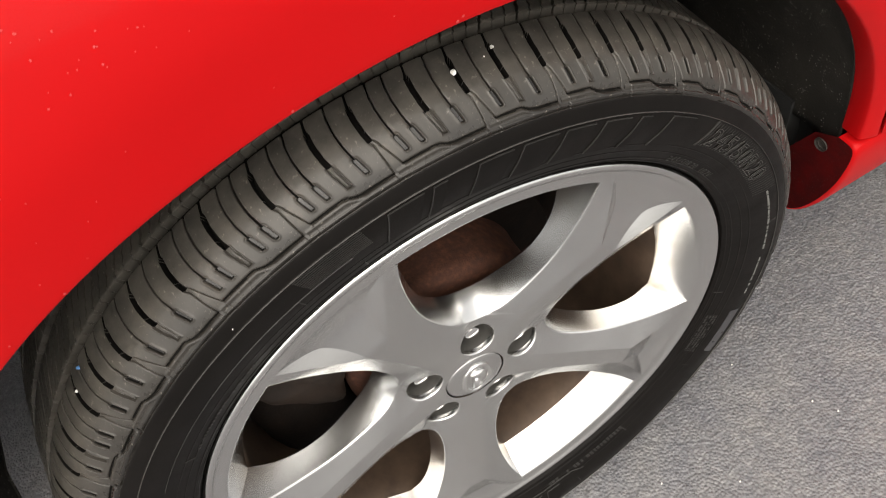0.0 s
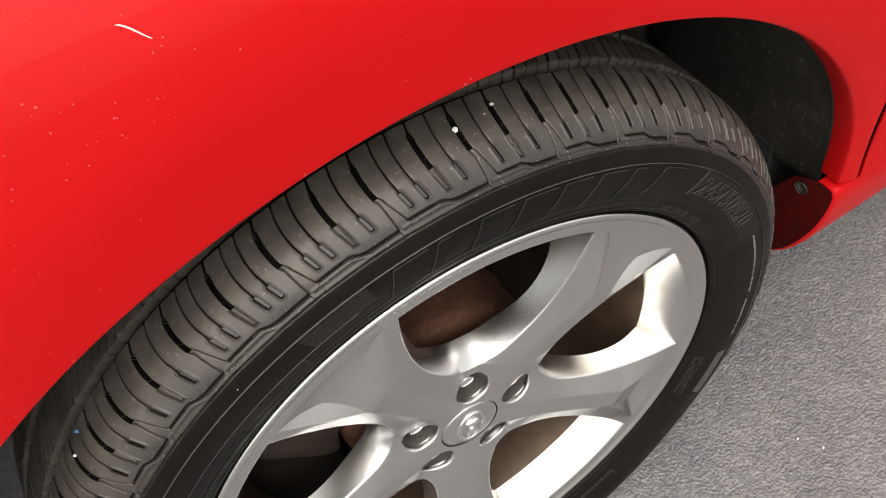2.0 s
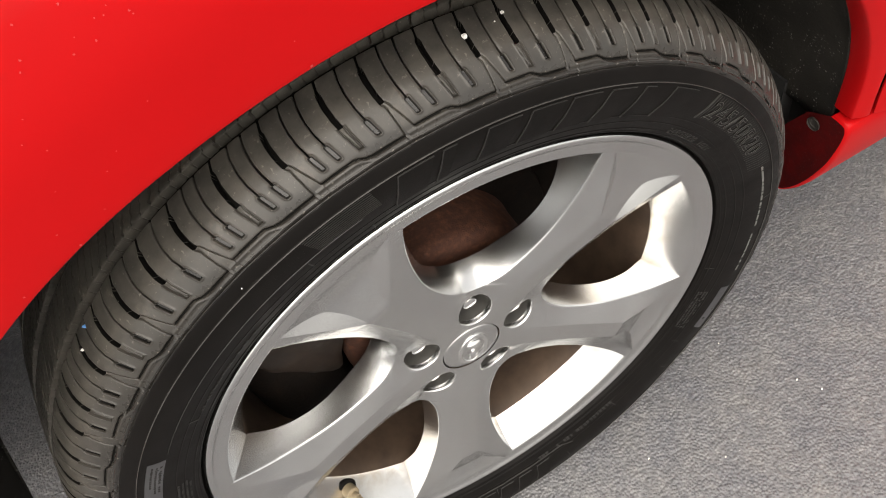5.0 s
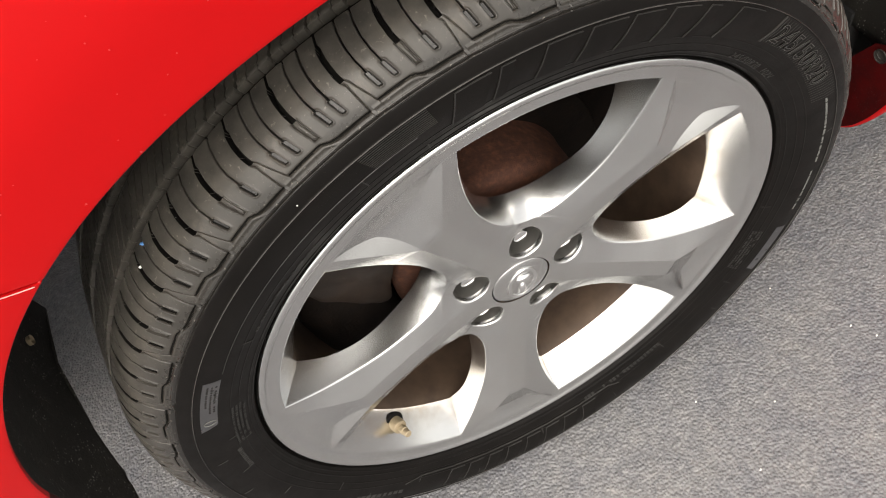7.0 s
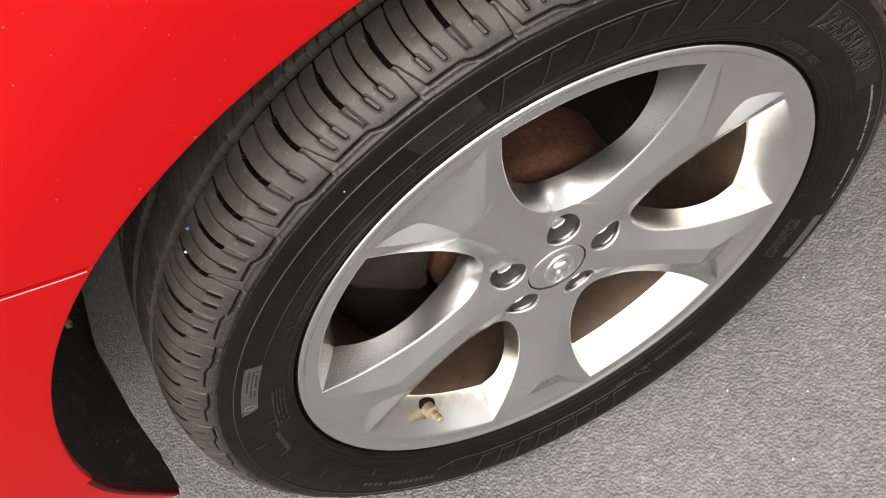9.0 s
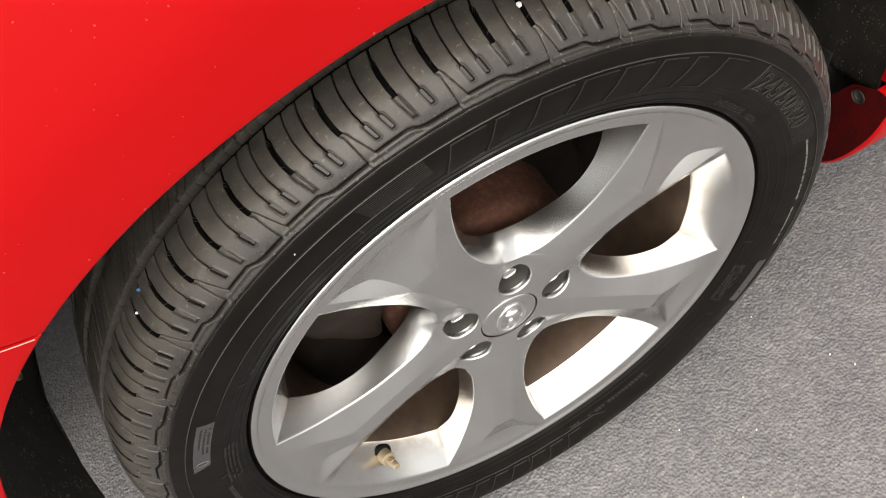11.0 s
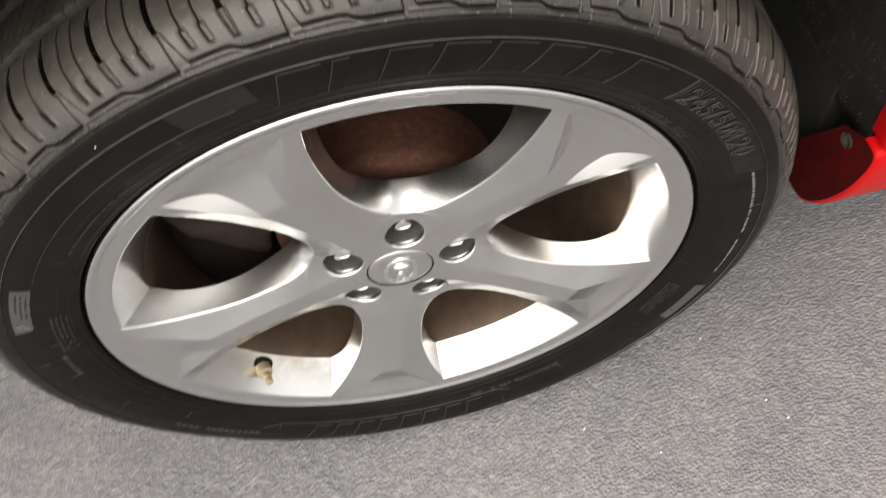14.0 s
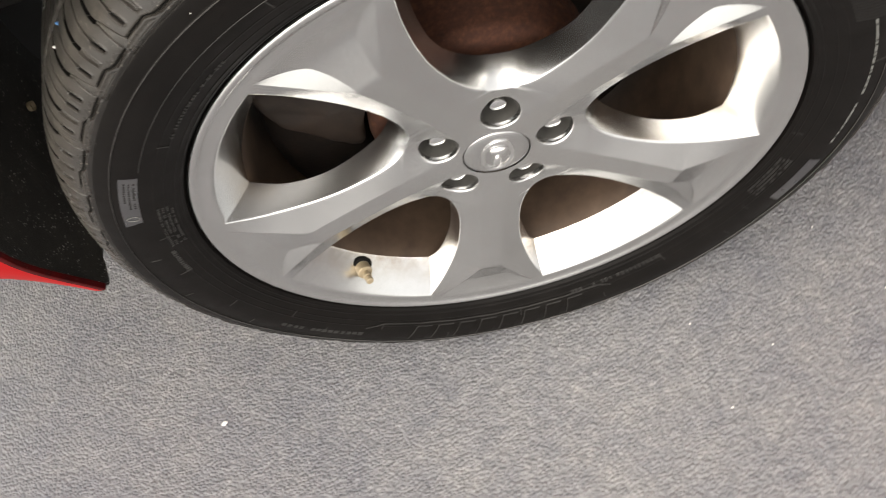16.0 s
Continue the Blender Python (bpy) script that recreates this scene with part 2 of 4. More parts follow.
PANE = material("dark_window_glass", (0.01, 0.012, 0.012), 0.06)[0]
DIM = material("dark_underbody", (0.02, 0.02, 0.02), 0.9)[0]


# ---- building helpers ----
def mesh_of(name, verts, faces, mat, sharp=35):
    me = bpy.data.meshes.new(name)
    me.from_pydata([tuple(map(float, v)) for v in verts], [], [tuple(map(int, f)) for f in faces])
    me.materials.append(mat)
    me.polygons.foreach_set("use_smooth", [True] * len(me.polygons))
    me.update()
    me.set_sharp_from_angle(angle=radians(sharp))
    return me


def part(name, me, parent, label="", m=None, kind=""):
    ob = new(name, me)
    ob.parent = parent
    if m is not None:
        ob.matrix_basis = m
    return tagged(ob, label, kind=kind)


def thing(name, label, category, at=(0, 0, 0), **kw):
    ob = new(name)
    ob.location = at
    ob.empty_display_size = 0.05
    return tagged(ob, label, category, **kw)


def grid_faces(rows, cols, closed=False, flip=False, base=0):
    out = []
    for i in range(rows - 1):
        for j in range(cols if closed else cols - 1):
            k = (j + 1) % cols
            f = (base + i * cols + j, base + i * cols + k, base + (i + 1) * cols + k, base + (i + 1) * cols + j)
            out.append(f[::-1] if flip else f)
    return out


def lathe(profile, steps=180, flip=False, start=0.0, end=2 * math.pi):
    """Verts and faces of (r, y) turned round the axle (y), about the origin."""
    closed = abs(end - start - 2 * math.pi) < 1e-6
    n = steps if closed else steps + 1
    ang = [start + (end - start) * k / steps for k in range(n)]
    verts = [(r * math.cos(a), y, r * math.sin(a)) for r, y in profile for a in ang]
    return verts, grid_faces(len(profile), n, closed, flip)


def smooth_line(points, step):
    """A curve through points (Catmull-Rom), resampled every step metres."""
    p = np.array(points, float)
    q = np.vstack([2 * p[0] - p[1], p, 2 * p[-1] - p[-2]])
    out = []
    for i in range(1, len(q) - 2):
        n = max(2, int(np.linalg.norm(q[i + 1] - q[i]) / step))
        for t in np.arange(n) / n:
            out.append(0.5 * (2 * q[i] + (q[i + 1] - q[i - 1]) * t + (2 * q[i - 1] - 5 * q[i] + 4 * q[i + 1] - q[i + 2]) * t**2 + (3 * q[i] - q[i - 1] - 3 * q[i + 1] + q[i + 2]) * t**3))
    return np.array(out + [p[-1]])


def sstep(a, b, x):
    t = np.clip((x - a) / (b - a), 0, 1)
    return t * t * (3 - 2 * t)


def spin(deg):
    """Turned by deg about the axle, anticlockwise as seen from outside, on the hub's centre."""
    return pose(0, 0, 0, 0, -deg, 0)


HUB = 0.36          # axle height
SPOKE0 = -102.9     # direction of the first spoke
# ---- ground ----
def ground():
    fine = 0.0032
    far_out = np.array([3.0, 9.0, 40.0, 400.0])
    xs = np.concatenate([-far_out[::-1], [-1.5, -0.9], np.arange(-0.72, 0.72, fine), [0.9, 1.5], far_out])
    ys = np.concatenate([-far_out[::-1], [-1.2, -0.6], np.arange(-0.36, 0.16, fine), np.arange(0.16, 0.80, 0.008), [1.2, 1.8], far_out])
    verts = []
    for y in ys:
        for x in xs:
            z = 0.0
            if abs(x) < 0.75 and -0.4 < y < 0.8:
                z = 0.0006 * noise.noise((x * 80, y * 80, 0)) + 0.0008 * noise.noise((x * 165, y * 165, 4)) + 0.0009 * noise.noise((x * 9, y * 9, 8))
            verts.append((x, y, z - 0.0016))
    me = mesh_of("ground", verts, grid_faces(len(ys), len(xs)), ASPHALT, 180)
    tagged(new("ground", me), "grey fine-grained asphalt of a parking area", "asphalt", kind="structure")


ground()

# ---- the wheel ----
car = thing("car", "red car with a silver five-spoke front wheel and dusty tyre", "car")

# rim: outer ring with its lip, and the front slope of the barrel
RIM = [(0.2300, 0.0385), (0.2312, 0.0360), (0.2350, 0.0305), (0.2400, 0.0235), (0.2450, 0.0165), (0.2498, 0.0098), (0.2528, 0.0056), (0.2548, 0.0026), (0.2564, 0.0008), (0.2580, 0.0001), (0.2600, 0.0),
       (0.2660, -0.0002), (0.2685, -0.0010), (0.2703, -0.0022), (0.2722, -0.0034), (0.2745, -0.0037), (0.2762, -0.0027), (0.2770, -0.0010), (0.2768, 0.0030), (0.2755, 0.0070), (0.268, 0.012)]
wheel = part("wheel", mesh_of("wheel", *lathe(RIM, 240), SILVER, 50), car, "silver five-spoke alloy wheel with a bright lip", pose(0, 0, HUB))
BARREL = [(0.2300, 0.0385), (0.2278, 0.044), (0.2255, 0.060), (0.2245, 0.12), (0.2265, 0.16), (0.236, 0.175), (0.245, 0.20), (0.252, 0.215)]
part("barrel", mesh_of("barrel", *lathe(BARREL, 160), DUST), wheel, "inner barrel brown with brake dust")

# outline of the openings where the face ends: radius and half-width
OPEN = smooth_line([(0.0930, -0.0190), (0.0872, -0.0098), (0.0850, 0.0), (0.0872, 0.0098), (0.0930, 0.0190), (0.1002, 0.0268), (0.1092, 0.0344), (0.1200, 0.0418), (0.1327, 0.0496), (0.1475, 0.0577),
                    (0.1647, 0.0657), (0.1843, 0.0732), (0.2063, 0.0801), (0.2312, 0.0864), (0.2595, 0.0906)], 0.0019)
for _ in range(40):
    OPEN[1:-1] = 0.5 * OPEN[1:-1] + 0.25 * (OPEN[:-2] + OPEN[2:])
OPEN[np.argmin(np.abs(OPEN[:, 1])), 1] = 0.0
OPEN = OPEN[OPEN[:, 1] > -1e-9]
# how deep that edge lies behind the rim's plane, by its radius
EDGE = smooth_line([(0.036, 0.0290), (0.0852, 0.0260), (0.0930, 0.0240), (0.1002, 0.0225), (0.1092, 0.0212), (0.1200, 0.0196), (0.1327, 0.0177), (0.1475, 0.0154), (0.1647, 0.0128), (0.1843, 0.0102), (0.2063, 0.0073), (0.2312, 0.0041), (0.2595, 0.0004)], 0.002)
# the hole behind, at the foot of the spokes' walls: radius, half-width, depth
HOLE = np.array([(0.1021, -0.0106, 0.0530), (0.1012, 0.0, 0.0531), (0.1021, 0.0106, 0.0530), (0.1062, 0.0205, 0.0523), (0.1134, 0.0297, 0.0510), (0.1234, 0.0383, 0.0480), (0.1355, 0.0464, 0.0440), (0.1492, 0.0537, 0.0395), (0.1641, 0.0602, 0.0358),
                 (0.1795, 0.0658, 0.0335), (0.1950, 0.0707, 0.0327), (0.2102, 0.0747, 0.0340), (0.2249, 0.0777, 0.0380), (0.2420, 0.0800, 0.0410)])
HALF = radians(36)


def half_angle(r):
    """Half the angle that a spoke spans at radius r."""
    return HALF - np.arcsin(np.interp(r, OPEN[:, 0], OPEN[:, 1]) / r)


RIDGE = smooth_line([(0.030, 0.0215), (0.060, 0.0192), (0.090, 0.0158), (0.120, 0.0108), (0.150, 0.0052), (0.175, 0.0002), (0.1895, -0.0028), (0.200, -0.0030), (0.215, -0.0024), (0.235, -0.0012), (0.250, -0.0003), (0.2600, 0.0)], 0.002)


def facet(s):
    """Outline of the facet's walls along the spoke: pointed at both ends, widest past the middle."""
    return 1 - np.abs((s - 0.6) / np.where(s < 0.6, 0.6, 0.4)) ** 1.5


def flat_width(r):
    """Half the width of the spoke's flat back, and of the floor of the facet in it."""
    hw = r * np.sin(half_angle(np.maximum(r, 0.0880)))
    s = np.clip((r - 0.190) / (0.2585 - 0.190), 0, 1)
    flat = np.where(r < 0.190, np.minimum(0.0115, 0.5 * hw), 0.0115 + 0.0450 * s)
    return hw, s, flat, 0.0004 + 0.0148 * facet(s)


def face_depth(r, th):
    """Depth of the wheel's face behind the rim's plane, at an angle th from a spoke's middle."""
    r, th = np.asarray(r, float), np.asarray(th, float)
    edge = np.interp(r, EDGE[:, 0], EDGE[:, 1])
    # the back of the spoke stands proud of its edges, most at the head of the facet
    ridge = np.interp(r, RIDGE[:, 0], RIDGE[:, 1])
    edge = ridge + (edge - ridge) * sstep(0.036, 0.075, r)
    w = np.abs(r * np.sin(th))
    hw, s, flat, wall = flat_width(r)
    out = np.clip((w - flat) / np.maximum(hw - flat, 0.003), 0, 1)
    # rounded near the hub, creased from there to the rim
    crease = sstep(0.044, 0.075, r)
    y = ridge + (edge - ridge) * (out * crease + np.clip(w / np.maximum(hw, 0.003), 0, 1) ** 1.6 * (1 - crease))
    # the hollow facet between the two diverging ridges
    sunk = np.clip((flat - w) / wall, 0, 1) * facet(s)
    return y + 0.0072 * sunk * (r > 0.190)


def spoke_mesh():
    r = OPEN[:, 0]
    th = HALF - np.arcsin(OPEN[:, 1] / r)
    edge = np.stack([r * np.cos(th), r * np.sin(th)], 1)
    tan = np.gradient(edge, axis=0)
    tan /= np.linalg.norm(tan, axis=1)[:, None]
    into = np.stack([-tan[:, 1], tan[:, 0]], 1)          # towards the opening
    into[0] = (math.cos(HALF), math.sin(HALF))
    lean = np.arctan2(into[:, 1], into[:, 0])
    lean = np.convolve(np.concatenate([2 * lean[0] - lean[7:0:-1], lean, [lean[-1]] * 7]), np.ones(15) / 15, "valid")
    into = np.stack([np.cos(lean), np.sin(lean)], 1)
    top = face_depth(r, th)
    # the face stops short of the edge, for the rounding
    soft = 0.0014
    rim = edge - into * soft
    rr, rt = np.hypot(rim[:, 0], rim[:, 1]), np.arctan2(rim[:, 1], rim[:, 0])
    rt = np.minimum(rt, HALF)
    verts, rows = [], [(0.0830, HALF)] + list(zip(rr, rt))
    for q, t in rows:
        # columns follow the facet's floor, its walls and the spoke's flanks
        end = q * math.sin(t)
        hw, s, flat, wall = (float(v) for v in flat_width(np.float64(q)))
        flat = min(flat, 0.94 * end)
        floor = max(flat - wall, 0.45 * flat) if q > 0.190 else 0.6 * flat
        w = np.concatenate([floor * np.arange(12) / 12, floor + (flat - floor) * np.arange(7) / 7, flat + (end - flat) * np.arange(19) / 18])
        w = np.concatenate([-w[:0:-1], w])
        a = np.arcsin(np.clip(w / q, -1, 1))
        verts += list(zip(q * np.cos(a), face_depth(q, a), q * np.sin(a)))
    cols = 75
    faces = grid_faces(len(rows), cols)
    # side walls: lofted from the edge down to the hole behind, slightly bulging
    ba = HALF - np.arcsin(HOLE[:, 1] / HOLE[:, 0])
    foot = smooth_line(np.stack([HOLE[:, 0] * np.cos(ba), HOLE[:, 0] * np.sin(ba), HOLE[:, 2]], 1), 0.001)
    foot = foot[np.argmin(np.abs(np.hypot(foot[:, 0], foot[:, 1]) - 0.1012)):]
    along = np.concatenate([[0], np.cumsum(np.linalg.norm(np.diff(edge, axis=0), axis=1))])
    back = np.concatenate([[0], np.cumsum(np.linalg.norm(np.diff(foot[:, :2], axis=0), axis=1))])
    share = along / along[-1]
    end = np.interp(0.2350, np.hypot(foot[:, 0], foot[:, 1]), back)
    foot = np.stack([np.interp(share * end, back, foot[:, k]) for k in range(3)], 1)
    for _ in range(30):
        foot[1:-1] = 0.5 * foot[1:-1] + 0.25 * (foot[:-2] + foot[2:])
    head = np.stack([edge[:, 0], edge[:, 1], top], 1)
    span = foot - head
    length = np.linalg.norm(span, axis=1)
    # out of the wall: into the opening and towards the outside
    flow = np.gradient(head, axis=0)
    normal = np.cross(span, flow)
    normal /= np.linalg.norm(normal, axis=1)[:, None]
    normal *= -np.sign(normal[:, 2])[:, None]
    bulge_by = length * np.interp(share, [0, 0.15, 0.4, 1.0], [0.09, 0.05, -0.02, -0.035])
    middle = head + 0.45 * span + normal * bulge_by[:, None]
    first = (middle - head) / np.linalg.norm(middle - head, axis=1)[:, None]
    inner = np.stack([rim[:, 0], rim[:, 1], face_depth(rr, rt)], 1)
    start = head + first * soft
    loops = [inner * (1 - t) ** 2 + head * (2 * t * (1 - t)) + start * t * t for t in (0, 0.25, 0.5, 0.75)]
    for t in np.linspace(0, 1, 17):
        loops.append(start * (1 - t) ** 2 + middle * (2 * t * (1 - t)) + foot * t * t)
    depth = np.array([0, 0, 1.0])
    loops += [foot - 0.03 * span * (1, 1, 0) + 0.0004 * depth, foot - 0.55 * span * (1, 1, 0) + 0.0025 * depth]
    for side in (1, -1):
        base = len(verts)
        for p in loops:
            verts += list(zip(p[:, 0], p[:, 2], side * p[:, 1]))
        faces += grid_faces(len(loops), len(r), flip=side < 0, base=base)
    me = mesh_of("spoke", verts, faces, SILVER, 17)
    # two spokes meet in the middle of each bowl with no crease: the normals there lie in the plane between them
    normals = [c.vector.copy() for c in me.corner_normals]
    for corner, n in zip(me.loops, normals):
        x, _, z = me.vertices[corner.vertex_index].co
        if abs(abs(math.atan2(z, x)) - HALF) < 1e-3:
            side = math.copysign(HALF, z)
            t = Vector((-math.sin(side), 0, math.cos(side)))
            n -= n.dot(t) * t
            n.normalize()
    me.normals_split_custom_set(normals)
    return me


spoke_me = spoke_mesh()
for k in range(5):
    part("spoke", spoke_me, wheel, "silver spoke with a sunk facet at its outer end" if k == 0 else "", spin(SPOKE0 + 72 * k))


def hub_mesh():
    """The wheel's middle: five like sectors, each with a pocket for a nut."""
    lug, hole, r_in, r_out = 0.0572, 0.0178, 0.0326, 0.0830
    verts, faces = [], []
    marks = [(r_out, HALF), (r_out, -HALF), (r_in, HALF), (r_in, -HALF)]
    psi = {round(math.atan2(r * math.sin(a), r * math.cos(a) - lug), 9) for r, a in marks} | {round(2 * math.pi * k / 180 - math.pi, 9) for k in range(180)}
    psi = sorted(psi)
    far = []
    for p in psi:
        dx, dz = math.cos(p), math.sin(p)
        best = 1.0
        for rr in (r_in, r_out):
            bq, cq = lug * dx, lug * lug - rr * rr
            disc = bq * bq - cq
            if disc >= 0:
                for t in (-bq - math.sqrt(disc), -bq + math.sqrt(disc)):
                    if t > 1e-6:
                        best = min(best, t)
        for sg in (1, -1):
            den = dz - sg * math.tan(HALF) * dx
            if abs(den) > 1e-9 and (t := sg * math.tan(HALF) * lug / den) > 1e-6:
                best = min(best, t)
        far.append(best)
    for k in range(5):
        turn = radians(SPOKE0 + 36 + 72 * k)
        base = len(verts)
        rings = []
        for f in (1.0, 0.9, 0.8, 0.7, 0.6, 0.5, 0.4, 0.3, 0.2, 0.12, 0.06, 0.02):
            rings.append([(hole + 0.0016 + (d - hole - 0.0016) * f, None) for d in far])
        for off, dep in ((0.0011, 0.0002), (0.0005, 0.0008), (0.0001, 0.0020), (-0.0001, 0.0060), (-0.0004, 0.0120), (-0.0008, 0.036), (-0.004, 0.038), (-0.0180, 0.038)):
            rings.append([(hole + off, dep)] * len(psi))
        for ring in rings:
            for p, (d, dep) in zip(psi, ring):
                x, z = lug + d * math.cos(p), d * math.sin(p)
                rr, aa = math.hypot(x, z), math.atan2(z, x)
                y = float(face_depth(rr, HALF - abs(aa))) + (dep or 0)
                verts.append((rr * math.cos(aa + turn), y, rr * math.sin(aa + turn)))
        faces += grid_faces(len(rings), len(psi), True, base=base)
    me = mesh_of("hub", verts, faces, SILVER, 42)
    # the pockets' depths get a darker grey that paints in their shade
    me.materials.append(POCKET_SHADE)
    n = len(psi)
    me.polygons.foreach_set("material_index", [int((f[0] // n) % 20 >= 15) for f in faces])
    bm = bmesh.new()
    bm.from_mesh(me)
    bmesh.ops.remove_doubles(bm, verts=bm.verts, dist=2e-5)
    bm.to_mesh(me)
    bm.free()
    return me


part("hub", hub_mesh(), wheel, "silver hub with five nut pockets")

# nuts
nut_me = mesh_of("lug_nut", *lathe([(0.0, 0.0300), (0.0058, 0.0300), (0.0074, 0.0307), (0.0084, 0.0325), (0.0086, 0.036), (0.0086, 0.046), (0.0105, 0.046), (0.0105, 0.066)], 24), CHROME)
for k in range(5):
    a = radians(SPOKE0 + 36 + 72 * k)
    part("lug_nut", nut_me, wheel, "chrome wheel nut" if k == 0 else "", pose(0.0572 * math.cos(a), 0.0015, 0.0572 * math.sin(a)))

# centre cap with a plain oval badge
cap = part("center_cap", mesh_of("center_cap", *lathe([(0.0, 0.0185), (0.010, 0.0186), (0.020, 0.0192), (0.0275, 0.0202), (0.0305, 0.0212), (0.0319, 0.0222), (0.0323, 0.0245), (0.0323, 0.034)], 96), SILVER, 50), wheel, "round silver centre cap with an oval badge")


def torus_oval(a, b, tube, y, turn=0.0, cx=0.0, cz=0.0, n=64, m=10):
    verts = []
    for i in range(n):
        t = 2 * math.pi * i / n
        for j in range(m):
            s = 2 * math.pi * j / m
            x, z = (a + tube * math.cos(s)) * math.cos(t), (b + tube * math.cos(s)) * math.sin(t)
            verts.append((cx + x * math.cos(turn) - z * math.sin(turn), y - tube * 0.8 * math.sin(s), cz + x * math.sin(turn) + z * math.cos(turn)))
    faces = []
    for i in range(n):
        for j in range(m):
            i2, j2 = (i + 1) % n, (j + 1) % m
            faces.append((i * m + j, i2 * m + j, i2 * m + j2, i * m + j2))
    return verts, faces


badge_turn = radians(SPOKE0 + 90)
v1, f1 = torus_oval(0.0142, 0.0212, 0.0024, 0.0187, badge_turn)
badge = part("badge", mesh_of("badge", v1, f1, CHROME), cap, "chrome oval badge")
# plain raised bosses inside the oval
for bx, bz, ba, bb in ((0.0, 0.0085, 0.0088, 0.0056), (0.0, -0.0075, 0.0040, 0.0095)):
    bm = bmesh.new()
    bmesh.ops.create_uvsphere(bm, u_segments=28, v_segments=14, radius=1)
    cx, cz = bx * math.cos(badge_turn) - bz * math.sin(badge_turn), bx * math.sin(badge_turn) + bz * math.cos(badge_turn)
    bmesh.ops.transform(bm, matrix=Matrix.Translation((cx, 0.0190, cz)) @ pose(0, 0, 0, 0, -math.degrees(badge_turn), 0) @ Matrix.Diagonal((ba, 0.0048, bb, 1)), verts=bm.verts)
    me = bpy.data.meshes.new("boss")
    bm.to_mesh(me)
    bm.free()
    me.materials.append(CHROME)
    me.polygons.foreach_set("use_smooth", [True] * len(me.polygons))
    part("boss", me, cap, "plain chrome boss")

# valve stem in the lower barrel
valve_at = radians(-139.4)


def valve():
    prof = [(0.0, -0.027), (0.0036, -0.027), (0.0042, -0.0262), (0.0042, -0.0200), (0.0050, -0.0195), (0.0050, -0.0150), (0.0044, -0.0145), (0.0044, -0.0125), (0.0078, -0.0120), (0.0084, -0.0110), (0.0084, -0.001), (0.0098, 0.0), (0.0092, 0.005)]
    me = mesh_of("valve_stem", *lathe(prof, 20), BRASS, 30)
    rr, y = 0.2385, 0.0265
    at = Vector((rr * math.cos(valve_at), y, rr * math.sin(valve_at)))
    inward = Vector((-0.45 * math.cos(valve_at), -1.0, -0.45 * math.sin(valve_at))).normalized()
    m = Matrix.Translation(at) @ inward.to_track_quat("-Y", "Z").to_matrix().to_4x4()
    part("valve_stem", me, wheel, "brass tyre valve stem", m)
    part("grommet", mesh_of("grommet", *lathe([(0.0, 0.004), (0.0115, 0.004), (0.0125, 0.001), (0.0115, -0.0008), (0.0085, -0.0010)], 24), BLACK), wheel, "dark rubber grommet", m)


valve()

# brake behind the spokes
disc = part("brake_disc", mesh_of("brake_disc", *lathe([(0.0, 0.066), (0.096, 0.066), (0.104, 0.068), (0.1095, 0.073), (0.1115, 0.080), (0.1120, 0.128), (0.1135, 0.131)], 140), RUST, 40), car, "brake disc with a rusty brown hat", pose(0, 0, HUB))
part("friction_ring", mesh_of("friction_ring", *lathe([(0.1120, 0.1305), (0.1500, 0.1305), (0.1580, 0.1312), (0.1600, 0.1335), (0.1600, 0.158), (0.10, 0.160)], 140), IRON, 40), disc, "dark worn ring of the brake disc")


def casting(name, prof, angs, ends, shift, mat, label, parent):
    """An arched casting round the disc's edge, (r, y) profile swept over angs and drawn in at its ends."""
    verts, c = [], np.mean(prof, axis=0)
    for t, sh in zip(angs, ends):
        for k, (r, y) in enumerate(prof):
            lump = 1 + 0.06 * noise.noise((t * 0.09, k * 0.8, shift * 50))
            rr, yy = c[0] + (r - c[0]) * sh * lump, c[1] + (y - c[1]) * sh * lump + shift
            verts.append((rr * math.cos(radians(t)), yy, HUB + rr * math.sin(radians(t))))
    faces = grid_faces(len(angs), len(prof), True) + [tuple(range(len(prof))), tuple(range(len(verts) - len(prof), len(verts)))]
    return part(name, mesh_of(name, verts, faces, mat, 50), parent, label)


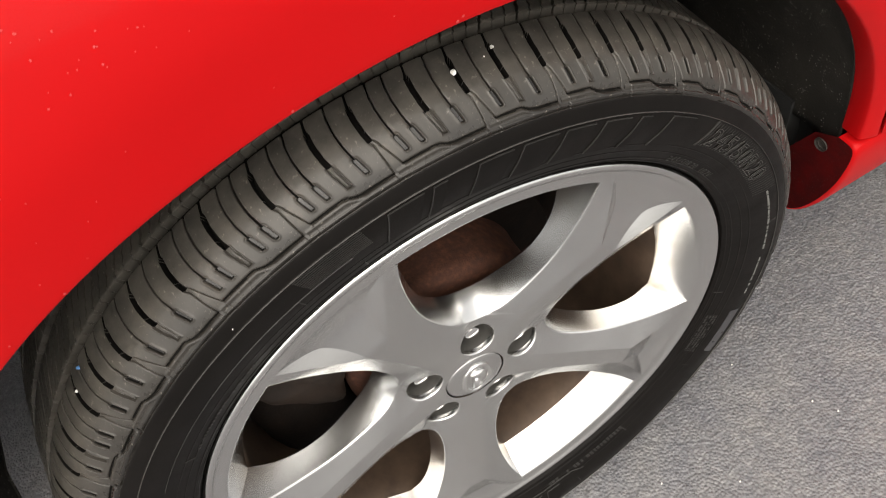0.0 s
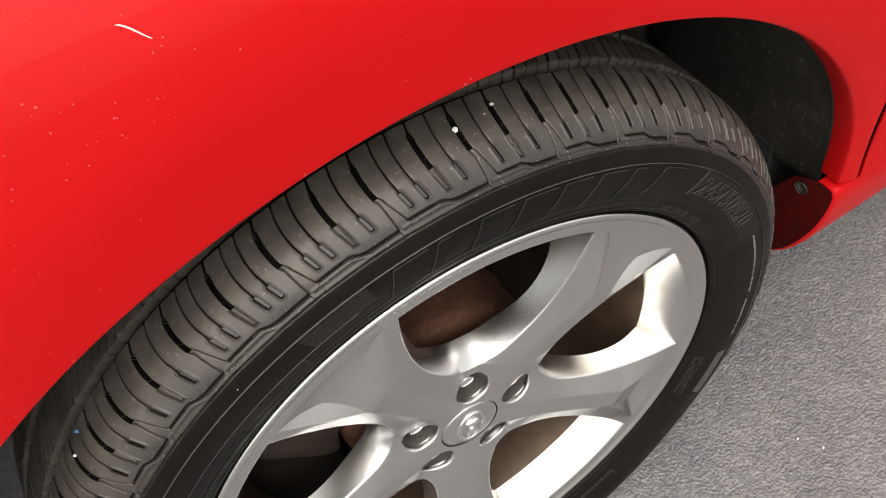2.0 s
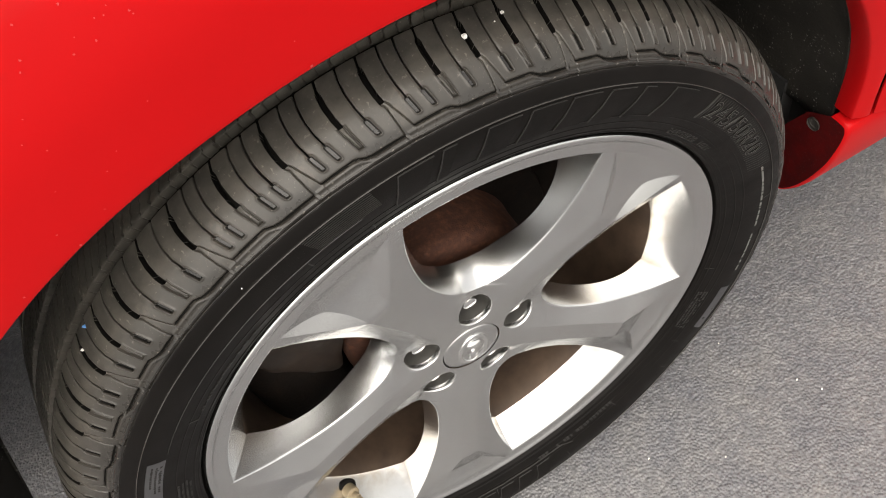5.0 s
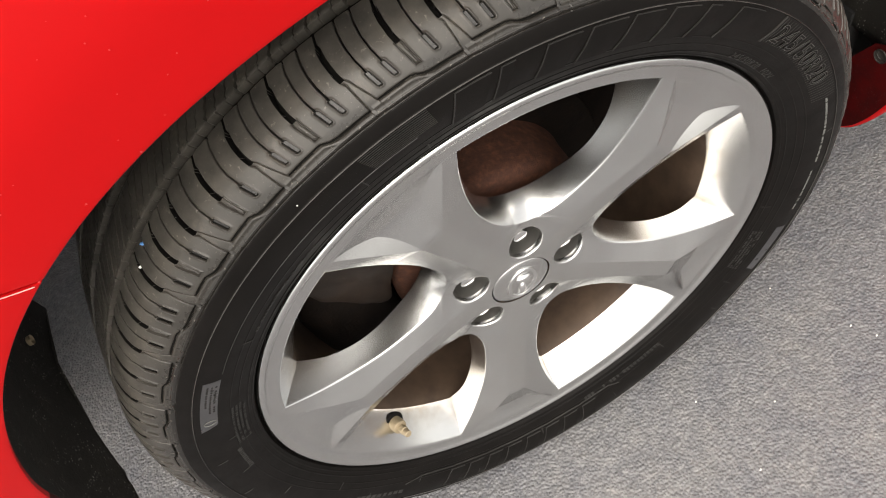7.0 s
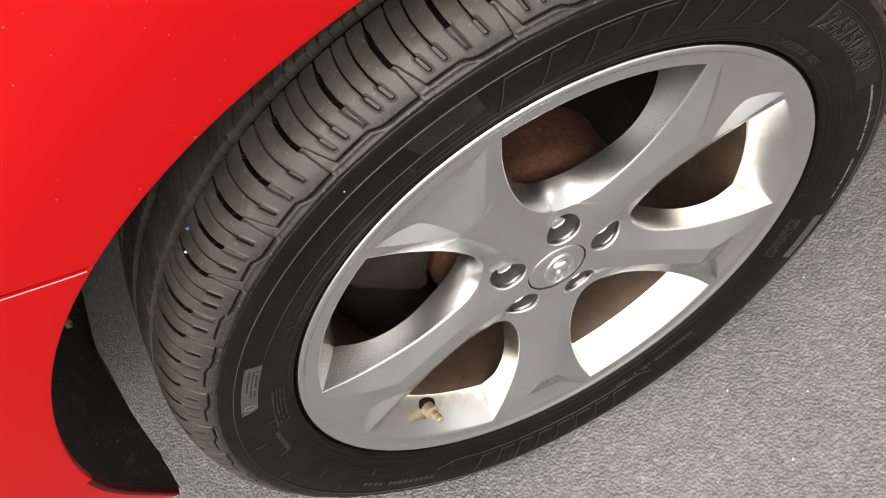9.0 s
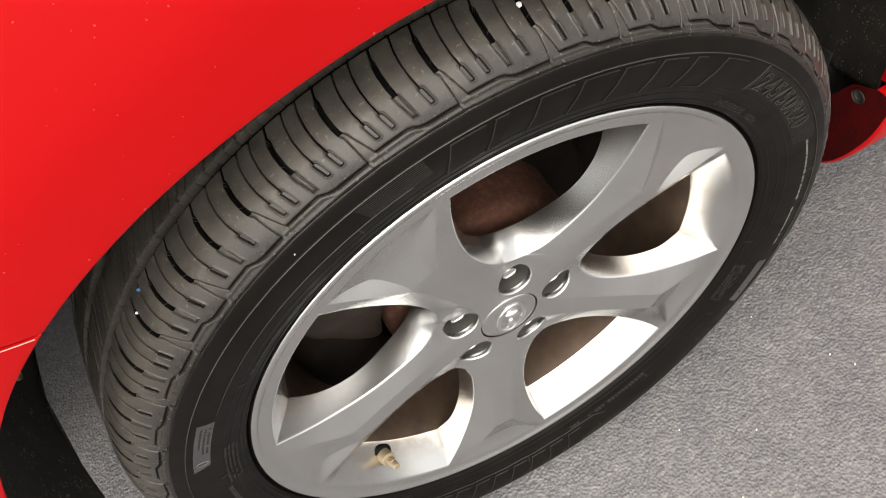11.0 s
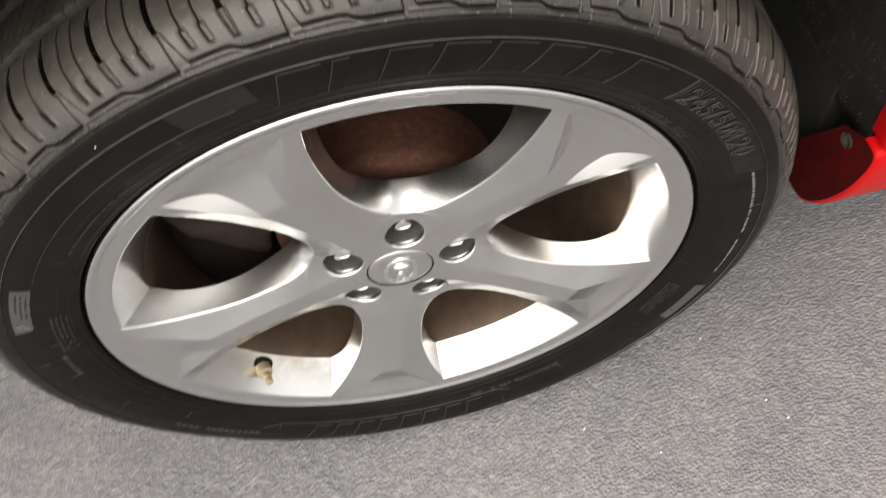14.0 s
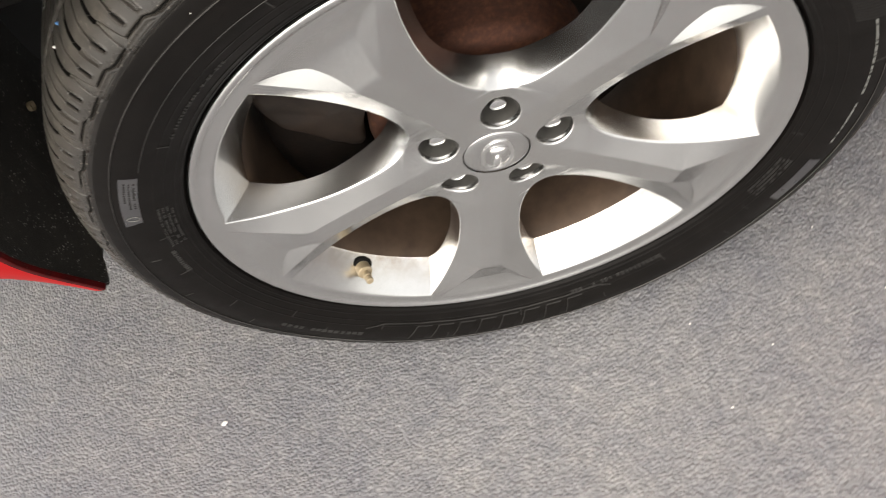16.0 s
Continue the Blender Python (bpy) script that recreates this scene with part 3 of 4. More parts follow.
def caliper():
    """The caliper that straddles the disc behind the axle line, with its bracket and a pin."""
    taper = (0.6, 0.85, 0.97, 1, 1, 1, 1, 0.97, 0.85, 0.6)
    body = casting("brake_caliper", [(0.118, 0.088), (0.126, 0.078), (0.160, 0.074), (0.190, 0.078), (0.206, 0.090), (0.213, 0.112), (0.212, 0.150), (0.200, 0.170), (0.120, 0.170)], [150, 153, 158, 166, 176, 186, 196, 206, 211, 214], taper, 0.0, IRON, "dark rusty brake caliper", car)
    # the lug that carries it: a lumpy plate with a slanting lower edge
    outline = smooth_line([(0.224, 146), (0.2200, 151), (0.1925, 161), (0.1645, 167), (0.1300, 178), (0.1180, 177), (0.1160, 165), (0.1180, 150), (0.1400, 138), (0.1900, 136), (0.224, 146)], 0.5)[:-1]
    flat = np.stack([outline[:, 0] * np.cos(np.radians(outline[:, 1])), outline[:, 0] * np.sin(np.radians(outline[:, 1]))], 1)
    core, verts = flat.mean(axis=0), []
    shrink = ((1.0, 0.120), (1.0, 0.079), (0.985, 0.0745), (0.95, 0.0722), (0.85, 0.0712), (0.70, 0.0708), (0.52, 0.0708), (0.34, 0.0708), (0.16, 0.0708), (0.01, 0.0708))
    for share, y in shrink:
        for x, z in core + (flat - core) * share:
            verts.append((x, y + (0.0022 * noise.noise((x * 55, z * 55, 3)) if share < 0.97 else 0), HUB + z))
    part("bracket", mesh_of("bracket", verts, grid_faces(len(shrink), len(flat), True), DUSTY, 50), body, "dusty brown cast bracket of the caliper")
    m = pose(0.121 * math.cos(radians(203)), 0, HUB + 0.121 * math.sin(radians(203)))
    part("caliper_pin", mesh_of("caliper_pin", *lathe([(0.0, 0.074), (0.0060, 0.074), (0.0078, 0.077), (0.0078, 0.088), (0.0062, 0.089), (0.0062, 0.125)], 24), IRON), body, "rusty caliper pin", m)


caliper()
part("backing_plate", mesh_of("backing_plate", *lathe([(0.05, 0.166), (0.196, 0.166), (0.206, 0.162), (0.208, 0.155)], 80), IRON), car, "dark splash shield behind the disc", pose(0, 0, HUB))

# ---- the tyre ----
SIDE = smooth_line([(0.2690, 0.0100), (0.2755, 0.0062), (0.2790, 0.0010), (0.2800, -0.0030), (0.2835, -0.0058), (0.2900, -0.0090), (0.3020, -0.0135), (0.3150, -0.0168), (0.3250, -0.0178), (0.3350, -0.0172), (0.3430, -0.0152), (0.3468, -0.0137)], 0.0016)


def bulge(verts):
    """The tyre pressed flat where it stands on the ground."""
    v = np.array(verts, float)
    low = sstep(0.16, 0.0, v[:, 2]) * sstep(0.28, 0.33, np.hypot(v[:, 0], v[:, 2] - HUB))
    v[:, 1] -= np.where(v[:, 1] < 0.1, 1, -1) * 0.006 * low
    v[:, 2] = np.maximum(v[:, 2], 0.0)
    return v


def ring_ridges(r):
    """Fine moulded lines round the sidewall."""
    y = 0 * r
    for at, wide, high in ((0.3352, 0.0005, 0.0007), (0.3038, 0.0005, 0.0003), (0.2960, 0.0004, 0.0004), (0.2870, 0.0006, 0.0006), (0.2825, 0.0006, 0.0006)):
        y = y + high * np.exp(-(((r - at) / wide) ** 2))
    return y


def sidewall():
    prof = []
    for a, b in zip(SIDE[:-1], SIDE[1:]):
        prof += [a + (b - a) * k / 5 for k in range(5)]
    prof = np.array(prof + [SIDE[-1]])
    prof[:, 1] -= ring_ridges(prof[:, 0])
    inner = np.array([(0.268, 0.2005), (0.285, 0.213), (0.325, 0.226), (0.349, 0.2200)])
    v, f = lathe([tuple(p) for p in prof], 360)
    v2, f2 = lathe([tuple(p) for p in inner], 360, flip=True)
    f = f + [tuple(i + len(v) for i in q) for q in f2]
    w = bulge(np.array(v + v2) + (0, 0, HUB))
    return mesh_of("sidewall", w - (0, 0, HUB), f, WALL, 60)


tyre = part("tyre", sidewall(), car, "black rubber tyre with moulded lettering and dusty tread", pose(0, 0, HUB))
carcass = smooth_line([(0.349, -0.0100), (0.356, -0.0030), (0.364, 0.0060), (0.3700, 0.0180), (0.3735, 0.034), (0.3745, 0.06), (0.3755, 0.105), (0.3745, 0.15), (0.3735, 0.175), (0.364, 0.203), (0.349, 0.2200)], 0.006)
cv, cf = lathe([tuple(p) for p in carcass], 240)
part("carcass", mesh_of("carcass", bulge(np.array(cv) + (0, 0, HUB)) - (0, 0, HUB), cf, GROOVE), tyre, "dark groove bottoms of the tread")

# tread: unequal lengths round the tyre. In each, after its stepped groove (S): sipes that end in slots (s) and a groove that ends in a loop (G)
PITCH = 360 / 40
SEEN = ((9.0, "sGs"), (9.0, "sGs"), (8.8, "sGs"), (8.8, "sGs"), (8.9, "sGs"), (10.8, "sGss"), (11.0, "sGss"), (11.9, "ssGss"), (9.8, "sGs"), (8.4, "sGs"), (10.1, "ssGs"), (9.8, "sGs"), (8.7, "sGs"), (9.0, "sGs"))
SHOULDER = smooth_line([(0.3462, -0.0141), (0.3490, -0.0126), (0.3520, -0.0108), (0.3590, -0.0062), (0.3660, 0.0010), (0.3720, 0.0090), (0.3765, 0.0180), (0.3797, 0.0290), (0.3810, 0.0360), (0.3814, 0.0425)], 0.00048)
BOW = ([-0.0128, -0.009, -0.0047, 0.0025, 0.012, 0.022, 0.033, 0.0425], [-0.62, -0.40, -0.12, 0.28, 0.58, 0.64, 0.46, 0.12])


def marks_of(length, pattern):
    """Where the cuts of one length lie, in degrees, with the stepped grooves at both ends."""
    kinds = "S" + pattern + "S"
    gaps = np.array([0.8 if a == b == "s" else 1.0 for a, b in zip(kinds, kinds[1:])])
    return list(zip(np.concatenate([[0], np.cumsum(gaps) * length / gaps.sum()]), kinds))


def shoulder_mesh(length, pattern):
    """One length of the outer rib: columns follow the bowed grooves. Angles in degrees from the stepped groove."""
    cuts = marks_of(length, pattern)
    cols = set()
    for at, kind in cuts:
        for o in ((0.0, 0.05, 0.085, 0.11, 0.17, 0.22, 0.27, 0.31, 0.345, 0.38, 0.42, 0.46, 0.50, 0.56, 0.66, 0.80) if kind != "s" else (0.0, 0.045, 0.075, 0.105, 0.15, 0.185, 0.215, 0.245, 0.275, 0.31, 0.36, 0.42, 0.50, 0.66)):
            cols |= {round(at + o, 4), round(at - o, 4)}
    cols |= {round(v, 4) for v in np.arange(0.0, 0.85, 0.05)} | {round(length - v, 4) for v in np.arange(0.0, 1.5, 0.05)}
    cols |= {0.0, round(length, 4)} | {round(v, 4) for v in np.arange(0.5, length, 0.5)}
    cols = np.array(sorted(c for c in cols if 0 <= c <= length))
    keep = np.insert(np.diff(cols) > 0.025, 0, True)
    keep[-1] = True
    cols = cols[keep]
    prof = SHOULDER
    run = np.concatenate([[0], np.cumsum(np.linalg.norm(np.diff(prof, axis=0), axis=1))])
    tan = np.gradient(prof, axis=0)
    tan /= np.linalg.norm(tan, axis=1)[:, None]
    nor = np.stack([tan[:, 1], -tan[:, 0]], 1)           # out of the rubber
    at_y = lambda v: float(np.interp(v, prof[:, 1], run))
    r, y, way = prof[:, :1], prof[:, 1:], run[:, None]
    d, cup, line = np.zeros((len(prof), len(cols))), np.zeros((len(prof), len(cols)), bool), np.zeros((len(prof), len(cols)))
    # radius of the stepped edge along the foot of the shoulder
    mid = length / 2
    foot = np.interp(cols, [0, mid - 1.4, mid - 0.6, mid + 0.35, length], [0.3528, 0.3526, 0.3534, 0.3559, 0.3554])[None, :]
    wedge = np.zeros((len(prof), len(cols)))
    for at, kind in cuts:
        side = r * np.radians(cols[None, :] - at)
        o = np.abs(side)
        d -= 0.0007 * np.exp(-((o / 0.0015) ** 2)) * sstep(0.002, 0.008, y)       # worn edges
        if kind == "s":
            d -= 0.0055 * ((o <= 0.00056) & (y > 0.0035))
            # the sipe ends in a rounded slot with a raised rim
            half = 0.00155
            a0, a1 = at_y(-0.0050) + half, at_y(0.0036) - half
            gap = np.maximum(o - half, np.maximum(a0 - half - way, way - a1 - half))
            gap = np.where((gap > -0.0012) & (o > half - 0.001) & ((way < a0) | (way > a1)), np.hypot(np.maximum(o - half + 0.001, 0), np.maximum(np.maximum(a0 - half + 0.001 - way, way - a1 - half + 0.001), 0)) - 0.001, gap)
            d -= 0.0024 * sstep(0.0003, -0.0004, gap)
            cup |= gap < 0.0001
            d += 0.0006 * np.exp(-(((gap - 0.0008) / 0.0006) ** 2))
            continue
        # the wide groove: a thin cut at its head, wide from there to the shoulder, with two tie bars
        grow = np.where(y > 0.0335, 0.09, np.where(y > 0.0318, 0.175, 0.275))
        deep = np.where((np.abs(y - 0.0135) < 0.00028) | (np.abs(y - 0.0095) < 0.00028), 0.0056, np.interp(y, [0.0072, 0.0095, 0.014], [0.0062, 0.0082, 0.0088]))
        d -= deep * ((np.abs(cols[None, :] - at) <= grow) & (y > 0.0068))
        if kind == "G":
            # the outline of a tapering loop goes on down the shoulder
            half = np.interp(y, [-0.0056, 0.0070], [0.0012, 0.0019])
            gap = np.maximum(o - half, at_y(-0.0056) - way)
            d -= 0.0013 * np.exp(-((gap / 0.00050) ** 2)) * (y < 0.0072)
            d += 0.0006 * np.exp(-(((gap - 0.0010) / 0.0005) ** 2)) * (y < 0.0072) - 0.0005 * sstep(0.0, -0.0005, gap) * (y < 0.0072)
        else:
            # two lines spread from it down to the foot, with a shallow wedge between them
            middle = np.radians(0.32) * sstep(0.0085, 0.0035, y)
            spread = np.interp(y, [-0.0100, 0.0035, 0.0075], [0.0043, 0.0016, 0.0017])
            off = np.abs(side + r * middle)
            d -= 0.0012 * np.exp(-(((off - spread) / 0.00045) ** 2)) * sstep(0.0078, 0.0066, y) * sstep(-0.0003, 0.0003, r - foot)
            wedge = np.maximum(wedge, sstep(0.0003, -0.0003, off - spread))
    d -= 0.0005 * wedge * sstep(0.0075, 0.0060, y)
    # a dark line along the foot, a soft land below it and a thin bead next to the sidewall
    gap = r - foot
    line += np.exp(-((gap / 0.00062) ** 2)) * (1 - wedge)
    d -= 0.0017 * np.minimum(line, 1)
    d += 0.0007 * np.exp(-(((gap + 0.0023) / 0.0010) ** 2)) + 0.0009 * np.exp(-(((r - 0.3495) / 0.0008) ** 2)) - 0.0009 * np.exp(-(((r - 0.3473) / 0.0007) ** 2))
    ang = np.radians(cols[None, :] + np.interp(prof[:, 1], *BOW)[:, None])
    rr, yy = r + nor[:, :1] * d, y + nor[:, 1:] * d
    verts = np.stack([rr * np.cos(ang), yy + 0 * ang, rr * np.sin(ang)], -1)
    # inner wall down into the first groove
    rows, sunk = [verts], [d]
    for drop, push in ((0.004, 0.0006), (0.0085, 0.0010)):
        s = (rr[-1] - drop) / rr[-1]
        rows.append((verts[-1] * np.stack([s, 1 + 0 * s, s], -1) + (0, push, 0))[None])
        sunk.append(np.full((1, len(cols)), -drop))
    verts, sunk = np.concatenate(rows), np.concatenate(sunk)
    cup, line = (np.concatenate([v, np.zeros((2, len(cols)), v.dtype)]) for v in (cup, line))
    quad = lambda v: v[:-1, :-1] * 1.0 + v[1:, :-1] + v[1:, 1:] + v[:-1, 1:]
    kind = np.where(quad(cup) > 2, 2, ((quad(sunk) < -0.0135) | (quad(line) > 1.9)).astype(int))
    return verts.reshape(-1, 3), grid_faces(len(prof) + 2, len(cols)), kind.ravel().tolist()


def rib_mesh(y0, y1, r0, r1, teeth, slots):
    """One length of an inner rib with zigzag sipes."""
    na = 4 * teeth
    verts, rows = [], []
    ys = [y0 - 0.001, y0, y0 + 0.0012] + list(np.linspace(y0 + 0.003, y1 - 0.003, 9)) + [y1 - 0.0012, y1, y1 + 0.001]
    for i, y in enumerate(ys):
        t = (y - y0) / (y1 - y0)
        r = r0 + (r1 - r0) * min(max(t, 0), 1)
        deep = 0.0085 if i in (0, len(ys) - 1) else (0.0008 if i in (1, len(ys) - 2) else 0.0)
        row = []
        for k in range(teeth):
            zig = 0.10 * (1 if i % 2 else -1) - 2.6 * (t - 0.5)
            wide = 0.19 if k % slots == 0 else 0.085
            base = PITCH * k / teeth
            for o, cut in ((-wide - 0.02, 0), (-wide, 1), (wide, 1), (wide + 0.02, 0)):
                a = radians(base + o + zig + 0.3)
                rr = r - deep - 0.0055 * cut
                row.append((rr * math.cos(a), y, rr * math.sin(a)))
        k0 = row[0]
        a = math.atan2(k0[2], k0[0]) + radians(PITCH)
        rr = math.hypot(k0[0], k0[2])
        row.append((rr * math.cos(a), y, rr * math.sin(a)))
        verts += row
    faces = grid_faces(len(ys), na + 1)
    return verts, faces, [0] * len(faces)


def lay_piece(name, verts, faces, inside, a, label="", shared=None):
    """One length of tread turned to the angle a; pressed flat where it meets the ground."""
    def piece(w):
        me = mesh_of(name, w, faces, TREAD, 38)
        me.materials.append(GROOVE)      # darkened for the shade inside the grooves, and free of dust
        me.materials.append(GLOSS)       # the moulded slots, glossy and free of dust
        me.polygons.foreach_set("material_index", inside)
        return me

    v = np.asarray(verts)
    ca, sa = math.cos(radians(a)), math.sin(radians(a))
    if (v[:, 0] * sa + v[:, 2] * ca).min() + HUB >= 0.16:
        me = shared or piece(verts)
        part(name, me, tyre, label, pose(0, 0, 0, 0, -a, 0))
        return me
    w = np.stack([v[:, 0] * ca - v[:, 2] * sa, v[:, 1], v[:, 0] * sa + v[:, 2] * ca + HUB], 1)
    if w[:, 2].max() > 0:
        part(name, piece(bulge(w) - (0, 0, HUB)), tyre, label)
    return shared


turn, built, shared_me = 46.55 - SEEN[0][0], {}, {}
rest = 360 - sum(n for n, _ in SEEN)
for k, (length, pattern) in enumerate(SEEN + ((rest / round(rest / 9), "sGs"),) * round(rest / 9)):
    key = (length, pattern)
    if key not in built:
        built[key] = shoulder_mesh(length, pattern)
    shared_me[key] = lay_piece("shoulder_block", *built[key], turn, "worn dusty shoulder of the tread with bowed grooves" if k == 6 else "", shared_me.get(key))
    turn += length
for y0, y1, r0, r1, teeth in ((0.0525, 0.089, 0.3818, 0.3832, 6), (0.100, 0.136, 0.3834, 0.3830, 6), (0.146, 0.205, 0.3826, 0.3760, 5)):
    rib, me = rib_mesh(y0, y1, r0, r1, teeth, 3), None
    for k in range(40):
        me = lay_piece("tread_rib", *rib, 80.0 + PITCH * (k - 9), "tread rib with zigzag sipes" if k == 8 else "", me)
# ---- lettering and marks on the sidewall ----
def side_y(r):
    return np.interp(r, SIDE[:, 0], SIDE[:, 1]) - ring_ridges(np.asarray(r, float))


def on_wall(th, r, lift):
    """A point of the outer sidewall, th in degrees."""
    a = radians(th)
    x, z = r * math.cos(a), r * math.sin(a)
    low = float(sstep(0.16, 0.0, z + HUB) * sstep(0.28, 0.33, r))
    return (x, float(side_y(r)) - 0.006 * low - lift, z)


def wall_patch(corners, lift, n=10, m=4):
    """A thin raised patch: corners (th, r) in order foot-start, foot-end, head-end, head-start."""
    (a0, r0), (a1, r1), (a2, r2), (a3, r3) = corners
    verts = []
    for h in (-0.0006, lift):
        for i in range(m + 1):
            t = i / m
            for j in range(n + 1):
                s = j / n
                th = (a0 + (a1 - a0) * s) * (1 - t) + (a3 + (a2 - a3) * s) * t
                r = (r0 + (r1 - r0) * s) * (1 - t) + (r3 + (r2 - r3) * s) * t
                verts.append(on_wall(th, r, h))
    c, half = n + 1, (n + 1) * (m + 1)
    faces = grid_faces(m + 1, c, flip=True, base=half)
    rim_loop = list(range(c)) + [c * i + n for i in range(1, m + 1)] + [c * m + j for j in range(n - 1, -1, -1)] + [c * i for i in range(m - 1, 0, -1)]
    for a, b in zip(rim_loop, rim_loop[1:] + rim_loop[:1]):
        faces.append((a, b, b + half, a + half))
    return verts, faces


def patches(name, list_of_corners, lift, mat, label):
    verts, faces = [], []
    for c in list_of_corners:
        v, f = wall_patch(c, lift, 6, 2)
        faces += [tuple(i + len(verts) for i in q) for q in f]
        verts += v
    return part(name, mesh_of(name, verts, faces, mat), tyre, label, kind="stuff" if len(list_of_corners) > 2 else "")


def wall_text(body, th, r, height, lift, mat, label, spread=1.0, slant=0.0, outline=0.0):
    """Words that read clockwise round the tyre from th, with their feet at radius r; outline: their raised edges alone, this thick."""
    cu = bpy.data.curves.new("words", "FONT")
    cu.body, cu.size, cu.extrude, cu.resolution_u, cu.shear = body, height / 0.72, 0.0005, 3, slant
    cu.space_character = spread
    if outline:
        cu.fill_mode, cu.extrude, cu.bevel_depth, cu.bevel_resolution = "NONE", 0.0, outline, 0
    tmp = new("words", cu)
    dg = bpy.context.evaluated_depsgraph_get()
    me = bpy.data.meshes.new_from_object(tmp.evaluated_get(dg))
    bpy.data.objects.remove(tmp)
    bpy.data.curves.remove(cu)
    me.name = "lettering"
    for v in me.vertices:
        x, y, z = v.co
        v.co = on_wall(th - math.degrees(x / (r + height / 2)), r + y, lift + z if outline else (lift if z > 0 else -0.0006))
    me.materials.clear()
    me.materials.append(mat)
    part("lettering", me, tyre, label)


def moulded_ring(r, start, end, mat, label=""):
    """A thin raised line round the sidewall between two angles."""
    n, verts = round((end - start) / 1.5), []
    for k in range(n + 1):
        th = start + (end - start) * k / n
        verts += [on_wall(th, r - 0.00045, -0.0002), on_wall(th, r, 0.0006), on_wall(th, r + 0.00045, -0.0002)]
    part("moulded_ring", mesh_of("moulded_ring", verts, grid_faces(n + 1, 3), mat), tyre, label)


moulded_ring(0.3352, 0, 360, LINE, "thin raised line round the sidewall")
moulded_ring(0.3148, 101.5, 146.5, MARK)

# size in large hatched letters, and again small near the rim
wall_text("245/50R20", 43.8, 0.3120, 0.0178, 0.0008, WALL, "moulded tyre size 245/50R20", 1.08, 0.15)
wall_text("245/50R20", 43.8, 0.3120, 0.0178, 0.0009, LINE, "raised outline of the tyre size", 1.08, 0.15, 0.0003)
wall_text("245/50R20  102V", 47.0, 0.2865, 0.0066, 0.0006, MARK, "small moulded tyre size 245/50R20 102V", 1.15)
hatch = []
for k in range(38):
    a = 44.5 - 0.72 * k
    hatch.append([(a, 0.3095), (a - 0.16, 0.3095), (a - 0.16 - 1.1, 0.3330), (a - 1.1, 0.3330)])
patches("hatching", hatch, 0.0003, MARK, "fine hatched band behind the tyre size")
patches("hatch_edge", [[(45.4, 0.3085), (45.0, 0.3085), (43.9, 0.3340), (44.3, 0.3340)]], 0.0009, MARK, "raised edge of the hatched band")
# the maker's name as plain slanted blocks
for k in range(8):
    a, w = 97.0 - 5.9 * k, (4.6, 1.7, 4.4, 4.7, 4.2, 4.0, 1.7, 4.7)[k]
    patches("raised_block", [[(a, 0.3035), (a - w, 0.3035), (a - w - 1.6, 0.3320), (a - 1.6, 0.3320)]], 0.0007, WALL, "plain raised block on the sidewall" if k == 0 else "")
    edge = [[(a + 0.1, 0.3033), (a - 0.05, 0.3033), (a - 1.65, 0.3322), (a - 1.5, 0.3322)], [(a - 1.6, 0.3317), (a - w - 1.6, 0.3317), (a - w - 1.6, 0.3322), (a - 1.6, 0.3322)]]
    patches("block_edge", edge, 0.0011, MARK, "")
for k in range(8):
    a = -121.0 + 5.1 * k
    patches("raised_block", [[(a, 0.3290), (a + 3.4, 0.3290), (a + 4.8, 0.3050), (a + 1.4, 0.3050)]], 0.0008, WALL, "")
    patches("block_edge", [[(a + 1.3, 0.3046), (a + 4.9, 0.3046), (a + 4.9, 0.3052), (a + 1.3, 0.3052)], [(a - 0.05, 0.3292), (a + 0.10, 0.3292), (a + 1.5, 0.3048), (a + 1.35, 0.3048)]], 0.0012, MARK, "")
patches("panel_edge", [[(-128.0, 0.3000), (-76.0, 0.3000), (-76.0, 0.3006), (-128.0, 0.3006)], [(-132.0, 0.3080), (-128.0, 0.3000), (-128.0, 0.3007), (-132.0, 0.3087)], [(-76.0, 0.3000), (-73.5, 0.3060), (-73.5, 0.3067), (-76.0, 0.3007)]], 0.0010, MARK, "raised outline of a moulded panel")
# hatched bands further round
hatch = []
for k in range(16):
    a = 116.2 - 0.46 * k
    hatch.append([(a, 0.3160), (a - 0.12, 0.3160), (a - 0.12 - 0.4, 0.3340), (a - 0.4, 0.3340)])
patches("hatching", hatch, 0.00012, WALL, "")
hatch = [[(107.6 + 0.08 * k, 0.3166 + 0.0018 * k), (98.5 + 0.05 * k, 0.3166 + 0.0018 * k), (98.5 + 0.05 * k, 0.3171 + 0.0018 * k), (107.6 + 0.08 * k, 0.3171 + 0.0018 * k)] for k in range(10)]
patches("hatching", hatch, 0.0005, MARK, "")
# short radial ticks between the moulded lines
ticks = []
for a, r in ((110, 0.305), (101, 0.289), (166, 0.300), (171.5, 0.318), (178, 0.306), (-175, 0.323), (-166, 0.306), (-158, 0.322), (-151, 0.295), (-141, 0.312), (-128, 0.300), (-112, 0.318), (-95, 0.302), (-76, 0.316), (-60, 0.298), (-46, 0.316), (-38, 0.300), (-14, 0.284), (6, 0.325), (141, 0.296)):
    ticks.append([(a, r), (a - 0.18, r), (a - 0.18, r + 0.009), (a, r + 0.009)])
patches("moulding_tick", ticks, 0.0006, MARK, "short moulded ticks on the sidewall")


